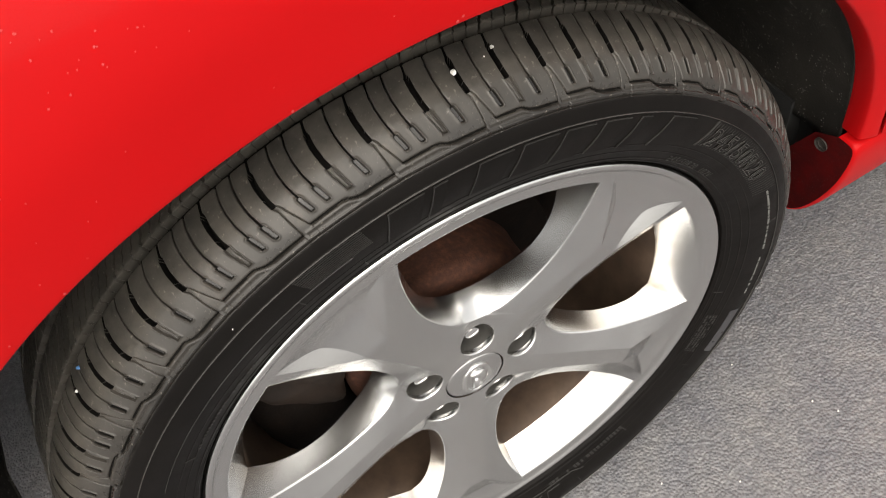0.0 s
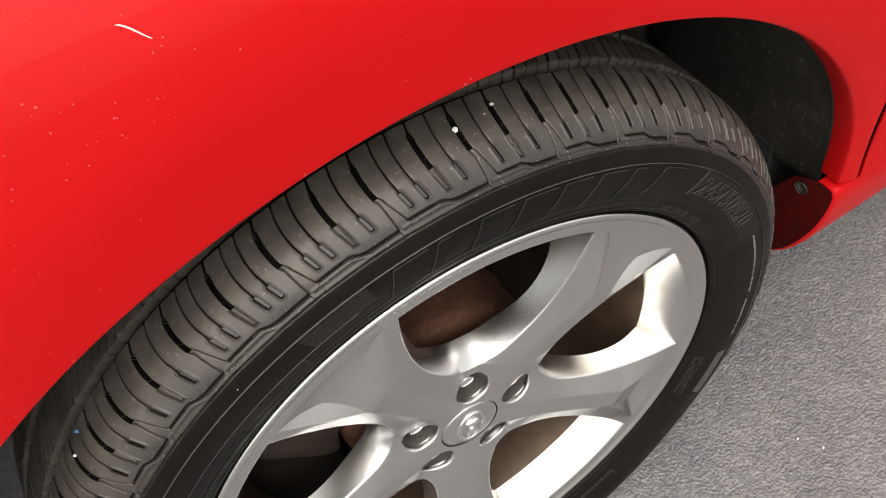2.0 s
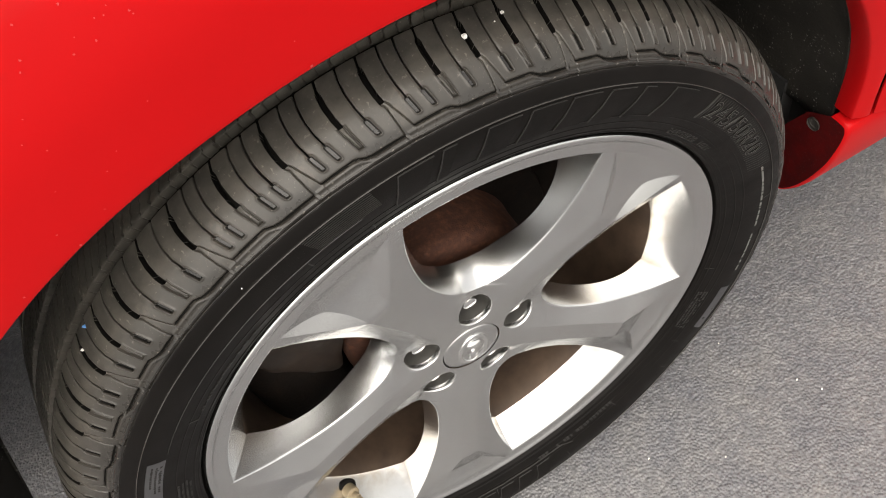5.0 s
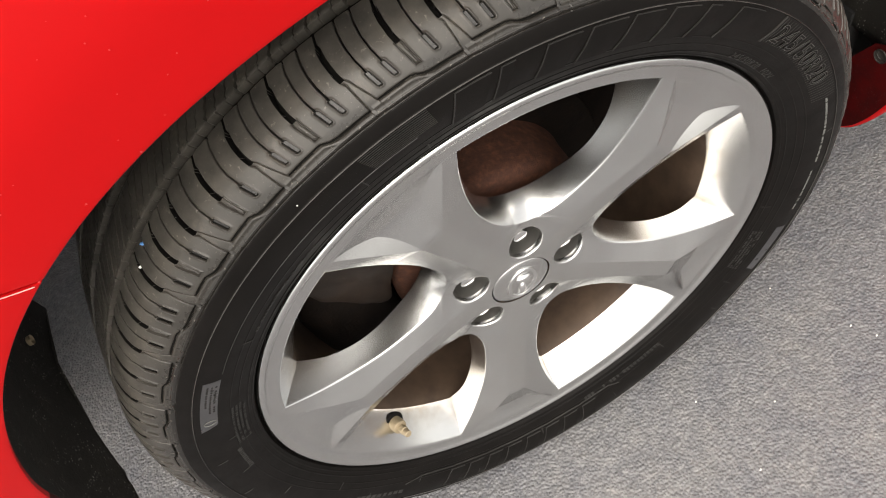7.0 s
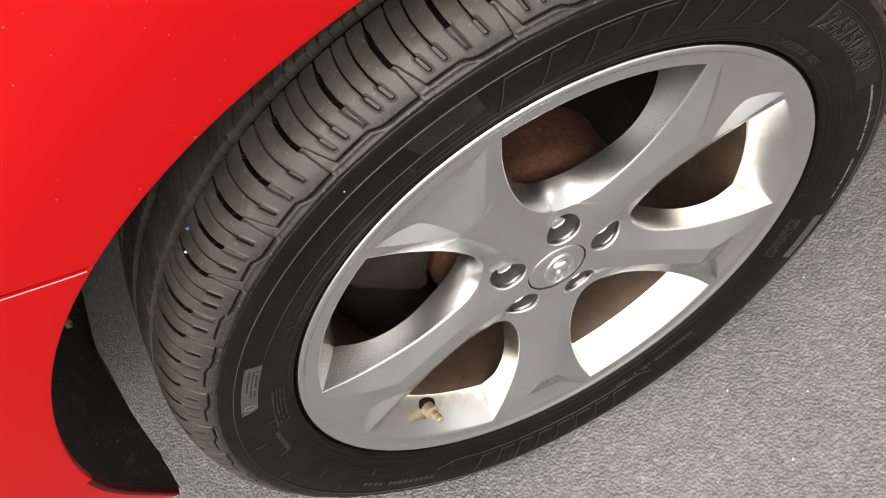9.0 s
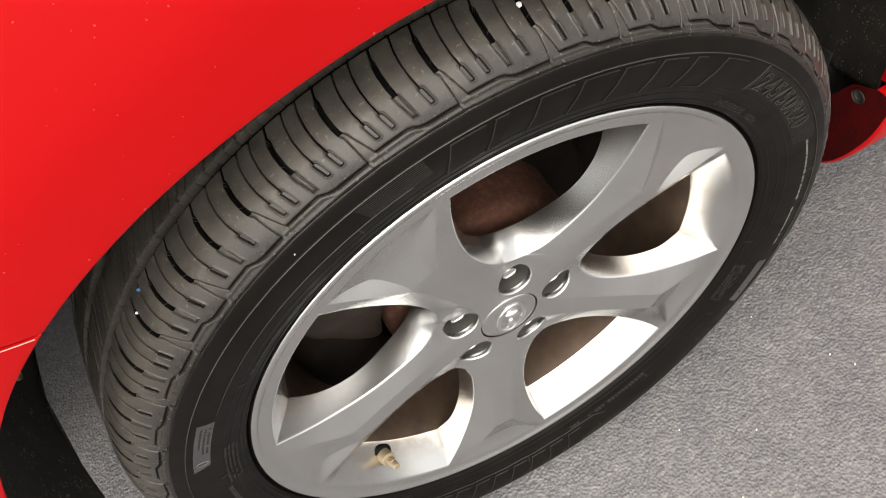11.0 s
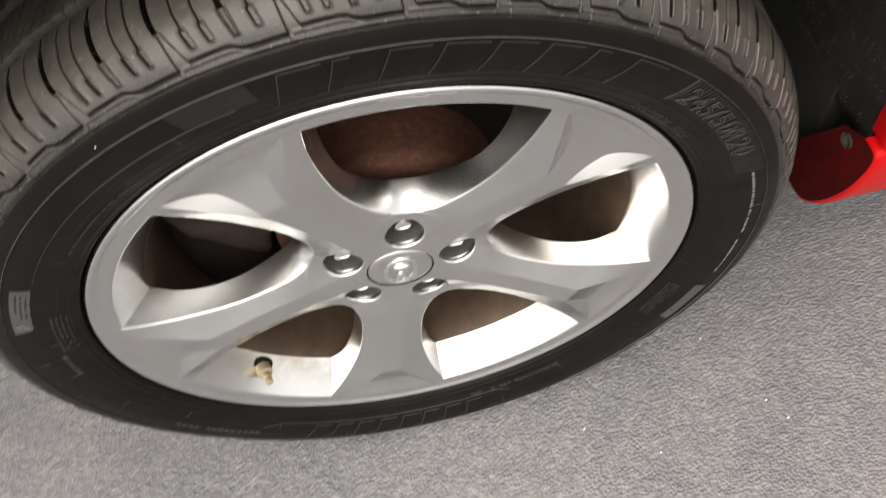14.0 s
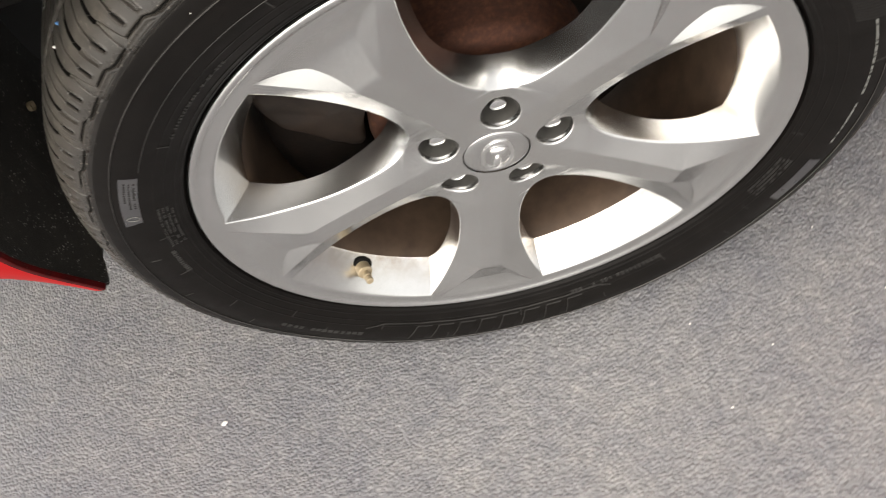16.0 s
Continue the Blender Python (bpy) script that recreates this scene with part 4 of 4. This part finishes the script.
def word_bars(th0, th1, r, height, count, mat, label):
    rng = random.Random(int(th0 * 10 + r * 1e4))
    bars, step = [], (th1 - th0) / count
    for k in range(count):
        if rng.random() < 0.18:
            continue
        a, w = th0 + step * k, step * rng.uniform(0.45, 0.8)
        bars.append([(a, r), (a + w, r), (a + w, r + height * rng.uniform(0.7, 1)), (a, r + height * rng.uniform(0.8, 1))])
    patches("print_bar", bars, 0.0006, mat, label)


word_bars(16.5, -2.5, 0.3225, 0.0024, 52, CHALK, "pale unreadable small print")
word_bars(-5.0, -16.0, 0.3220, 0.0022, 28, CHALK, "")
for k in range(4):
    word_bars(169, 157, 0.2900 + 0.0036 * k, 0.0022, 22, MARK, "unreadable moulded small print" if k == 0 else "")
    word_bars(-22, -34, 0.2895 + 0.0034 * k, 0.0022, 22, MARK, "")
word_bars(139, 121, 0.2950, 0.0026, 24, MARK, "")
for k in range(3):
    word_bars(155.5, 148.8, 0.3170 + 0.0036 * k, 0.0018, 12, MARK, "")
word_bars(178, 170, 0.3030, 0.0045, 12, MARK, "")
word_bars(-132, -152, 0.3155, 0.0060, 14, MARK, "")
word_bars(-60, -83, 0.2950, 0.0050, 22, MARK, "")

# foil label on the sidewall, and its pale oval
patches("foil_label", [[(147.8, 0.3150), (159.4, 0.3150), (160.2, 0.3292), (148.0, 0.3292)]], 0.0004, FOIL, "worn grey foil label stuck on the sidewall")
patches("foil_label", [[(-21.0, 0.3160), (-33.4, 0.3160), (-33.8, 0.3280), (-21.0, 0.3280)]], 0.0004, FOIL, "")


def wall_oval(th, r, a, b, tube, lift):
    verts, n, m = [], 28, 6
    for i in range(n):
        t = 2 * math.pi * i / n
        for j in range(m):
            s = 2 * math.pi * j / m
            verts.append(on_wall(th + math.degrees((a + tube * math.cos(s)) * math.cos(t) / r), r + (b + tube * math.cos(s)) * math.sin(t), lift + tube * 0.5 * math.sin(s)))
    faces = [(i * m + j, ((i + 1) % n) * m + j, ((i + 1) % n) * m + (j + 1) % m, i * m + (j + 1) % m) for i in range(n) for j in range(m)]
    return mesh_of("label_oval", verts, faces, CHALK)


part("label_oval", wall_oval(158.2, 0.3215, 0.0030, 0.0048, 0.0006, 0.0006), tyre, "pale oval mark on the label")


# small chips caught in the tread and dots on the wall
def chip(name, at, size, mat, label, stretch=1.0):
    bm = bmesh.new()
    bmesh.ops.create_icosphere(bm, subdivisions=1, radius=1)
    rng = random.Random(str(at))
    for v in bm.verts:
        v.co *= rng.uniform(0.75, 1.2)
        v.co.x *= stretch
    bmesh.ops.transform(bm, matrix=Matrix.Diagonal((size, size, size * 0.8, 1)), verts=bm.verts)
    me = bpy.data.meshes.new(name)
    bm.to_mesh(me)
    bm.free()
    me.materials.append(mat)
    return part(name, me, tyre, label, pose(*at, 20, 40, 15))


def tread_at(th, r, y):
    return (r * math.cos(radians(th)), y, r * math.sin(radians(th)))


chip("stone_chip", tread_at(82.75, 0.3772, 0.0215), 0.0024, WHITE, "small white stone caught in a groove", 1.4)
chip("stone_chip", tread_at(77.75, 0.3790, 0.0290), 0.0017, WHITE, "", 1.3)
chip("stone_chip", tread_at(79.2, 0.3790, 0.0230), 0.0008, WHITE, "")
chip("stone_chip", tread_at(134.3, 0.3795, 0.0285), 0.0012, WHITE, "", 1.3)
chip("paint_fleck", tread_at(132.2, 0.3805, 0.0370), 0.0016, BLUE, "blue paint fleck on the tread", 1.6)
rng = random.Random(5)
for k in range(14):
    th = rng.uniform(60, 175)
    chip("grit", tread_at(th, 0.3798, rng.uniform(0.020, 0.036)), rng.uniform(0.0003, 0.0006), CHALK, "pale grit on the tread" if k == 0 else "")
chip("wall_dot", (on_wall(116.3, 0.3405, 0.0012)), 0.0006, WHITE, "pale dot on the sidewall")

# ---- the car round the wheel ----
LIP_T = [-20, -5, 5, 12, 20, 30, 45, 60, 75, 90, 105, 120, 130, 140, 150, 160, 169, 178, 184, 188, 200]
LIP_R = [0.437, 0.440, 0.444, 0.449, 0.453, 0.4535, 0.4525, 0.4505, 0.4485, 0.448, 0.450, 0.457, 0.461, 0.463, 0.460, 0.459, 0.460, 0.454, 0.450, 0.448, 0.446]
LIP_Y = [0.003, 0.000, -0.004, -0.008, -0.013, -0.017, -0.020, -0.022, -0.024, -0.025, -0.025, -0.023, -0.020, -0.015, -0.007, 0.002, 0.010, 0.022, 0.034, 0.040, 0.050]
LIP_IN = [0.024, 0.024, 0.024, 0.024, 0.024, 0.025, 0.025, 0.023, 0.019, 0.016, 0.015, 0.012, 0.010, 0.008, 0.007, 0.007, 0.007, 0.007, 0.008, 0.008, 0.008]


def soft_curve(ts, vs, t):
    """The table's curve, smoothed."""
    return np.mean([np.interp(t + d, ts, vs) for d in np.linspace(-6, 6, 13)], axis=0)


def shell_point(th, rho, out):
    """A point of the painted skin: th degrees round the arch, rho metres from its lip; out: extra depth, for the lip's return."""
    r = soft_curve(LIP_T, LIP_R, th) + rho
    x, z = r * np.cos(np.radians(th)), HUB + r * np.sin(np.radians(th))
    y = soft_curve(LIP_T, LIP_Y, th) + out
    y = y - 0.005 * sstep(0, 0.014, rho) * (1 - 0.9 * sstep(25, 60, th)) + 0.022 * sstep(0.045, 0.17, rho) * sstep(20, 60, th) * (1 - 0.4 * sstep(130, 170, th))
    y = y - 0.010 * sstep(0.012, 0.05, rho) * (1 - sstep(20, 60, th))
    bend = np.where(z > 0.90, 0.90 + 0.10 * (1 - np.exp(-(np.maximum(z, 0.9) - 0.90) / 0.10)), z)
    y = y + (z - bend) * 1.1
    tuck = np.maximum(0, 0.42 - z)
    y = y + 0.5 * tuck * sstep(0.0, 0.1, rho) * (x < 0)
    return x, y, bend


def shell():
    ths = np.linspace(-18, 196, 150)
    rows = [(0.0035, None), (0.0012, 1.0), (0.0, 0.9), (0.0, 0.25), (0.0002, 0.08), (0.0010, 0.02), (0.0024, 0.0)]
    rows += [(r, 0.0) for r in (0.005, 0.009, 0.014, 0.02, 0.03, 0.04, 0.05, 0.06, 0.07, 0.085, 0.10, 0.12, 0.14, 0.16, 0.18, 0.21, 0.25, 0.3, 0.36, 0.44, 0.54, 0.66)]
    verts = []
    for rho, k in rows:
        for t in ths:
            deep = soft_curve(LIP_T, LIP_IN, t) * (1.0 if k is None else k)
            verts.append(shell_point(t, rho, deep + (0.001 if k is None else 0.0)))
    return verts, grid_faces(len(rows), len(ths), flip=True)


def cut(name, verts, faces, planes, mat, parent, label, front=0):
    """A piece of the skin: each plane (point, normal) keeps what lies behind it."""
    bm = bmesh.new()
    vs = [bm.verts.new(tuple(map(float, v))) for v in verts]
    for f in faces:
        bm.faces.new([vs[i] for i in f])
    for co, no in planes[:front]:
        # a cut that ends at the arch: only what lies ahead of the axle goes
        bmesh.ops.bisect_plane(bm, geom=bm.verts[:] + bm.edges[:] + bm.faces[:], plane_co=co, plane_no=no)
        gone = [f for f in bm.faces if (c := f.calc_center_median()).x < 0 and (c - Vector(co)).dot(no) > 0]
        bmesh.ops.delete(bm, geom=gone, context="FACES")
    for co, no in planes[front:]:
        bmesh.ops.bisect_plane(bm, geom=bm.verts[:] + bm.edges[:] + bm.faces[:], plane_co=co, plane_no=no, clear_outer=True)
    me = bpy.data.meshes.new(name)
    bm.to_mesh(me)
    bm.free()
    me.materials.append(mat)
    me.materials.append(SHADED_RED)
    for f in me.polygons:
        # shade painted into the low end of the arch's lip, in front of the wheel
        x, _, z = f.center
        th = math.degrees(math.atan2(z - HUB, x)) % 360
        f.material_index = int(168 < th < 220 and math.hypot(x, z - HUB) < soft_curve(LIP_T, LIP_R, th) + 0.006)
    me.polygons.foreach_set("use_smooth", [True] * len(me.polygons))
    me.update()
    me.set_sharp_from_angle(angle=radians(40))
    ob = part(name, me, parent, label)
    solid = ob.modifiers.new("thickness", "SOLIDIFY")
    solid.thickness, solid.offset = 0.0022, -1
    edge = ob.modifiers.new("edge", "BEVEL")
    edge.width, edge.segments, edge.limit_method, edge.angle_limit = 0.0013, 3, "ANGLE", radians(60)
    return ob


sv, sf = shell()
SEAM, SEAM_N = Vector((-0.297, 0, 0.7145)), Vector((0.23, 0, 1)).normalized()
GAP, GAP_N = Vector((0.462, 0, 0.42)), Vector((0.197, 0, 0.025)).normalized()
cut("fender", sv, sf, [(SEAM + 0.0012 * SEAM_N, -SEAM_N), (GAP - 0.0022 * GAP_N, GAP_N), ((0, 0, 0.4190), (0, 0, -1)), ((-0.75, 0, 0), (-1, 0, 0))], RED, car, "glossy red front fender with stone chips", 1)
cut("front_bumper", sv, sf, [(SEAM - 0.0012 * SEAM_N, SEAM_N), ((-0.2, 0, 0), (1, 0, 0)), ((0, 0, 0.288), (0, 0, -1)), ((-0.85, 0, 0), (-1, 0, 0))], RED, car, "red end of the front bumper")
cut("door", sv, sf, [(GAP + 0.0022 * GAP_N, -GAP_N), ((0, 0, 0.4190), (0, 0, -1)), ((0.3, 0, 0), (-1, 0, 0))], RED, car, "red door edge behind the fender")


def seam_bead():
    """A pale strip along the bumper's seam with the fender, painting the edge's highlight."""
    verts, n = [], 40
    for k in range(n + 1):
        rho = 0.003 + 0.26 * k / n
        lo, hi = 120.0, 175.0
        for _ in range(40):
            th = (lo + hi) / 2
            x, y, z = shell_point(np.float64(th), rho, 0.0)
            if 0.23 * (x - SEAM.x) + (z - SEAM.z) > -0.0022:
                lo = th
            else:
                hi = th
        verts += [(float(x), float(y) - 0.0004, float(z) + 0.0006), (float(x), float(y) - 0.0009, float(z)), (float(x), float(y) - 0.0004, float(z) - 0.0006)]
    part("seam_edge", mesh_of("seam_edge", verts, grid_faces(n + 1, 3, flip=True), SEAM_GLINT), car, "pale highlight along the bumper seam")


seam_bead()


def sill():
    prof = smooth_line([(0.012, 0.4135), (-0.004, 0.4125), (-0.0095, 0.4060), (-0.0090, 0.385), (-0.002, 0.345), (0.012, 0.305), (0.030, 0.272), (0.047, 0.252), (0.060, 0.245), (0.080, 0.243), (0.13, 0.243)], 0.006)
    xs = [0.4375, 0.4385, 0.4405, 0.445] + list(np.linspace(0.46, 1.90, 24))
    verts = []
    for k, x in enumerate(xs):
        pull = (0.0045, 0.0018, 0.0005, 0)[k] if k < 4 else 0
        for y, z in prof:
            mid = Vector((0.06, 0.33))
            d = Vector((y, z)) - mid
            q = mid + d * (1 - pull / max(d.length, 0.02))
            verts.append((x, q.x, q.y))
    faces = grid_faces(len(xs), len(prof), flip=True)
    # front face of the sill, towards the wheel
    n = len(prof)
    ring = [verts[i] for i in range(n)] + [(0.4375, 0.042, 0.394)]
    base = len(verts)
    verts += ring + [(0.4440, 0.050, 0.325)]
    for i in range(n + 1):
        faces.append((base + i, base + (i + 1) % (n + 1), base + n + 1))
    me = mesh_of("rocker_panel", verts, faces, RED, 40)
    # the front face takes the red that is darkened for its shade
    me.materials.append(SHADED_RED)
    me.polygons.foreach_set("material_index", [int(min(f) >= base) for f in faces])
    return me


rocker = part("rocker_panel", sill(), car, "red rocker panel below the door")
part("bolt", mesh_of("bolt", *lathe([(0.0, -0.0018), (0.0042, -0.0016), (0.0052, -0.001), (0.0056, 0.0), (0.0082, 0.0002), (0.0082, 0.002)], 18), material("grey_bolt", (0.035, 0.030, 0.026), 0.6)[0], 30), rocker, "dirty grey bolt in the panel's end", pose(0.4365, 0.030, 0.386, 0, 0, 90))


def liner():
    ths = np.linspace(1.5, 192, 130)
    ys = [0, 0.004, 0.012, 0.03, 0.06, 0.09, 0.12, 0.16, 0.20, 0.25, 0.30]
    verts = []
    for k, d in enumerate(ys):
        for t in ths:
            y0 = float(soft_curve(LIP_T, LIP_Y, t) + soft_curve(LIP_T, LIP_IN, t)) + 0.001
            y = y0 + (0.30 - y0) * d / 0.30
            end = np.interp(y, [0.03, 0.06, 0.10, 0.147, 0.19, 0.227, 0.30], [188.5, 190.5, 190.5, 186, 183, 181, 182.5])
            tt = min(t, end)
            r = float(soft_curve(LIP_T, LIP_R, tt)) + (0.002, 0.004, 0.006, 0.010, 0.012)[min(k, 4)] + 0.004 * noise.noise((tt * 0.06, y * 9, 3.0))
            a = radians(tt)
            verts.append((r * math.cos(a), y, HUB + r * math.sin(a)))
    me = mesh_of("wheel_liner", verts, grid_faces(len(ys), len(ths)), LINER, 60)
    ob = part("wheel_liner", me, car, "black textured wheel arch liner flecked with dirt")
    solid = ob.modifiers.new("thickness", "SOLIDIFY")
    solid.thickness = 0.003


liner()


def block(name, x0, x1, y0, y1, z0, z1, mat, label, soft=0.02):
    bm = bmesh.new()
    bmesh.ops.create_cube(bm, size=1, matrix=pose((x0 + x1) / 2, (y0 + y1) / 2, (z0 + z1) / 2) @ Matrix.Diagonal((x1 - x0, y1 - y0, z1 - z0, 1)))
    bmesh.ops.bevel(bm, geom=bm.edges[:], offset=soft, segments=2, affect="EDGES")
    me = bpy.data.meshes.new(name)
    bm.to_mesh(me)
    bm.free()
    me.materials.append(mat)
    return part(name, me, car, label)


block("engine_bay", -0.70, 0.62, 0.302, 1.60, 0.44, 0.93, DIM, "dark inner wing and engine bay")
block("subframe", 0.02, 0.62, 0.31, 1.60, 0.22, 0.46, DIM, "dark subframe behind the wheel")
block("undertray", -1.30, -0.64, 0.32, 1.60, 0.12, 0.46, DIM, "dark tray under the bumper")
block("inner_sill", 0.452, 0.62, 0.070, 0.40, 0.26, 0.41, DIM, "dark inner side of the sill")
block("floor_pan", 0.60, 1.90, 0.10, 1.60, 0.25, 0.46, DIM, "dark underside of the car")


def hood():
    """The bonnet that closes the engine bay, slightly crowned."""
    xs, ys = np.linspace(-0.74, 0.60, 28), np.linspace(0.44, 1.58, 24)
    verts = [(x, y, 0.975 + 0.05 * math.sin(math.pi * (y - 0.44) / 1.14) + 0.05 * (x + 0.74) / 1.34) for y in ys for x in xs]
    ob = part("hood", mesh_of("hood", verts, grid_faces(len(ys), len(xs)), RED), car, "glossy red bonnet")
    solid = ob.modifiers.new("thickness", "SOLIDIFY")
    solid.thickness, solid.offset = 0.02, -1


hood()


def cabin():
    """The rest of the door and the cabin above it, plain: unseen, added to block skylight."""
    prof = smooth_line([(0.012, 0.4200), (0.004, 0.50), (0.004, 0.62), (0.010, 0.74), (0.020, 0.86), (0.045, 0.95), (0.075, 1.00), (0.095, 1.02)], 0.02)
    xs = np.linspace(0.66, 1.90, 26)
    ob = part("door_panel", mesh_of("door_panel", [(x, y, z) for x in xs for y, z in prof], grid_faces(len(xs), len(prof)), RED, 40), car, "plain red door panel")
    ob.modifiers.new("thickness", "SOLIDIFY").thickness = -0.03
    rows = [[(0.62, 0.12, 1.00), (1.90, 0.10, 1.02), (1.90, 1.54, 1.02), (0.62, 1.52, 1.00)], [(1.16, 0.24, 1.50), (1.90, 0.22, 1.54), (1.90, 1.42, 1.54), (1.16, 1.40, 1.50)]]
    faces = [(i, (i + 1) % 4, (i + 1) % 4 + 4, i + 4) for i in range(4)] + [(3, 2, 1, 0), (4, 5, 6, 7)]
    ob = part("windows", mesh_of("windows", rows[0] + rows[1], faces, PANE, 20), car, "dark glass of the windscreen and side windows")
    ob.modifiers.new("edge", "BEVEL").width = 0.03
    xs, ys = np.linspace(1.13, 1.90, 12), np.linspace(0.20, 1.44, 18)
    verts = [(x, y, 1.515 + 0.05 * math.sin(math.pi * (y - 0.20) / 1.24) + 0.07 * (x - 1.13)) for y in ys for x in xs]
    ob = part("roof", mesh_of("roof", verts, grid_faces(len(ys), len(xs)), RED), car, "red roof of the cabin")
    ob.modifiers.new("thickness", "SOLIDIFY").thickness = 0.03


cabin()
part("liner_clip", mesh_of("liner_clip", *lathe([(0.0, -0.002), (0.004, -0.002), (0.0055, 0.0), (0.0055, 0.004)], 12), BRASS, 30), car, "small tan clip on the liner", pose(-0.4655, 0.224, 0.390, 0, 0, -90))


# chips and a scratch in the paint
def skin(th, r, lift=0.0003):
    x, y, z = shell_point(np.float64(th), np.float64(r - float(soft_curve(LIP_T, LIP_R, th))), 0.0)
    return Vector((float(x), float(y) - lift, float(z)))


def paint_chips():
    rng, verts, faces = random.Random(11), [], []
    spots = [(85.15, 0.4512, 0.0011), (97.6, 0.4520, 0.0009), (116.7, 0.4580, 0.0010), (84.7, 0.4530, 0.0010), (122.0, 0.4640, 0.0008)]
    for k in range(46):
        spots.append((rng.gauss(104.5, 4.2), rng.gauss(0.546, 0.020), rng.uniform(0.0003, 0.0007)))
    for k in range(26):
        spots.append((rng.uniform(88, 126), rng.uniform(0.470, 0.57), rng.uniform(0.0003, 0.0006)))
    for th, r, size in spots:
        base, n = len(verts), 7
        verts.append(skin(th, r, 0.0006))
        for j in range(n):
            a, q = 2 * math.pi * j / n, size * rng.uniform(0.6, 1.25)
            verts.append(skin(th + math.degrees(q * math.cos(a) / r), r + q * math.sin(a)))
        faces += [(base, base + 1 + j, base + 1 + (j + 1) % n) for j in range(n)]
    part("paint_chips", mesh_of("paint_chips", verts, faces, CHIP), car, "small pale stone chips in the red paint", kind="stuff")


paint_chips()


def scratch():
    verts, n = [], 14
    for k in range(n + 1):
        t = k / n
        th, r = 100.53 - 0.80 * t, 0.5681 - 0.0117 * t + 0.0008 * math.sin(5 * t)
        w = 0.0008 * (1 - 0.6 * t)
        verts += [skin(th - math.degrees(w / r), r - 0.3 * w), skin(th + math.degrees(w / r), r + 0.3 * w)]
    part("scratch", mesh_of("scratch", verts, grid_faces(n + 1, 2), SCUFF), car, "short white scratch in the red paint")


scratch()


# small white bits lying on the asphalt
def pebble(x, y, size, label):
    bm = bmesh.new()
    bmesh.ops.create_icosphere(bm, subdivisions=2, radius=1)
    rng = random.Random(x * 1000)
    for v in bm.verts:
        v.co *= rng.uniform(0.8, 1.15)
    bmesh.ops.transform(bm, matrix=Matrix.Diagonal((size * 1.5, size, size * 0.7, 1)), verts=bm.verts)
    me = bpy.data.meshes.new("pebble")
    bm.to_mesh(me)
    bm.free()
    me.materials.append(WHITE)
    ob = new("pebble", me)
    ob.matrix_basis = pose(x, y, size * 0.45, 0, 0, 35)
    tagged(ob, label, "pebble", "pebbles on the asphalt")


for px, py, ps in ((-0.450, -0.039, 0.0030), (0.170, -0.070, 0.0012), (0.254, -0.121, 0.0011), (0.183, -0.182, 0.0012), (0.420, -0.116, 0.0012), (0.403, -0.088, 0.0012), (0.354, 0.012, 0.0010)):
    pebble(px, py, ps, "small white pebble lying on the asphalt" if ps > 0.002 else "tiny pale grain lying on the asphalt")
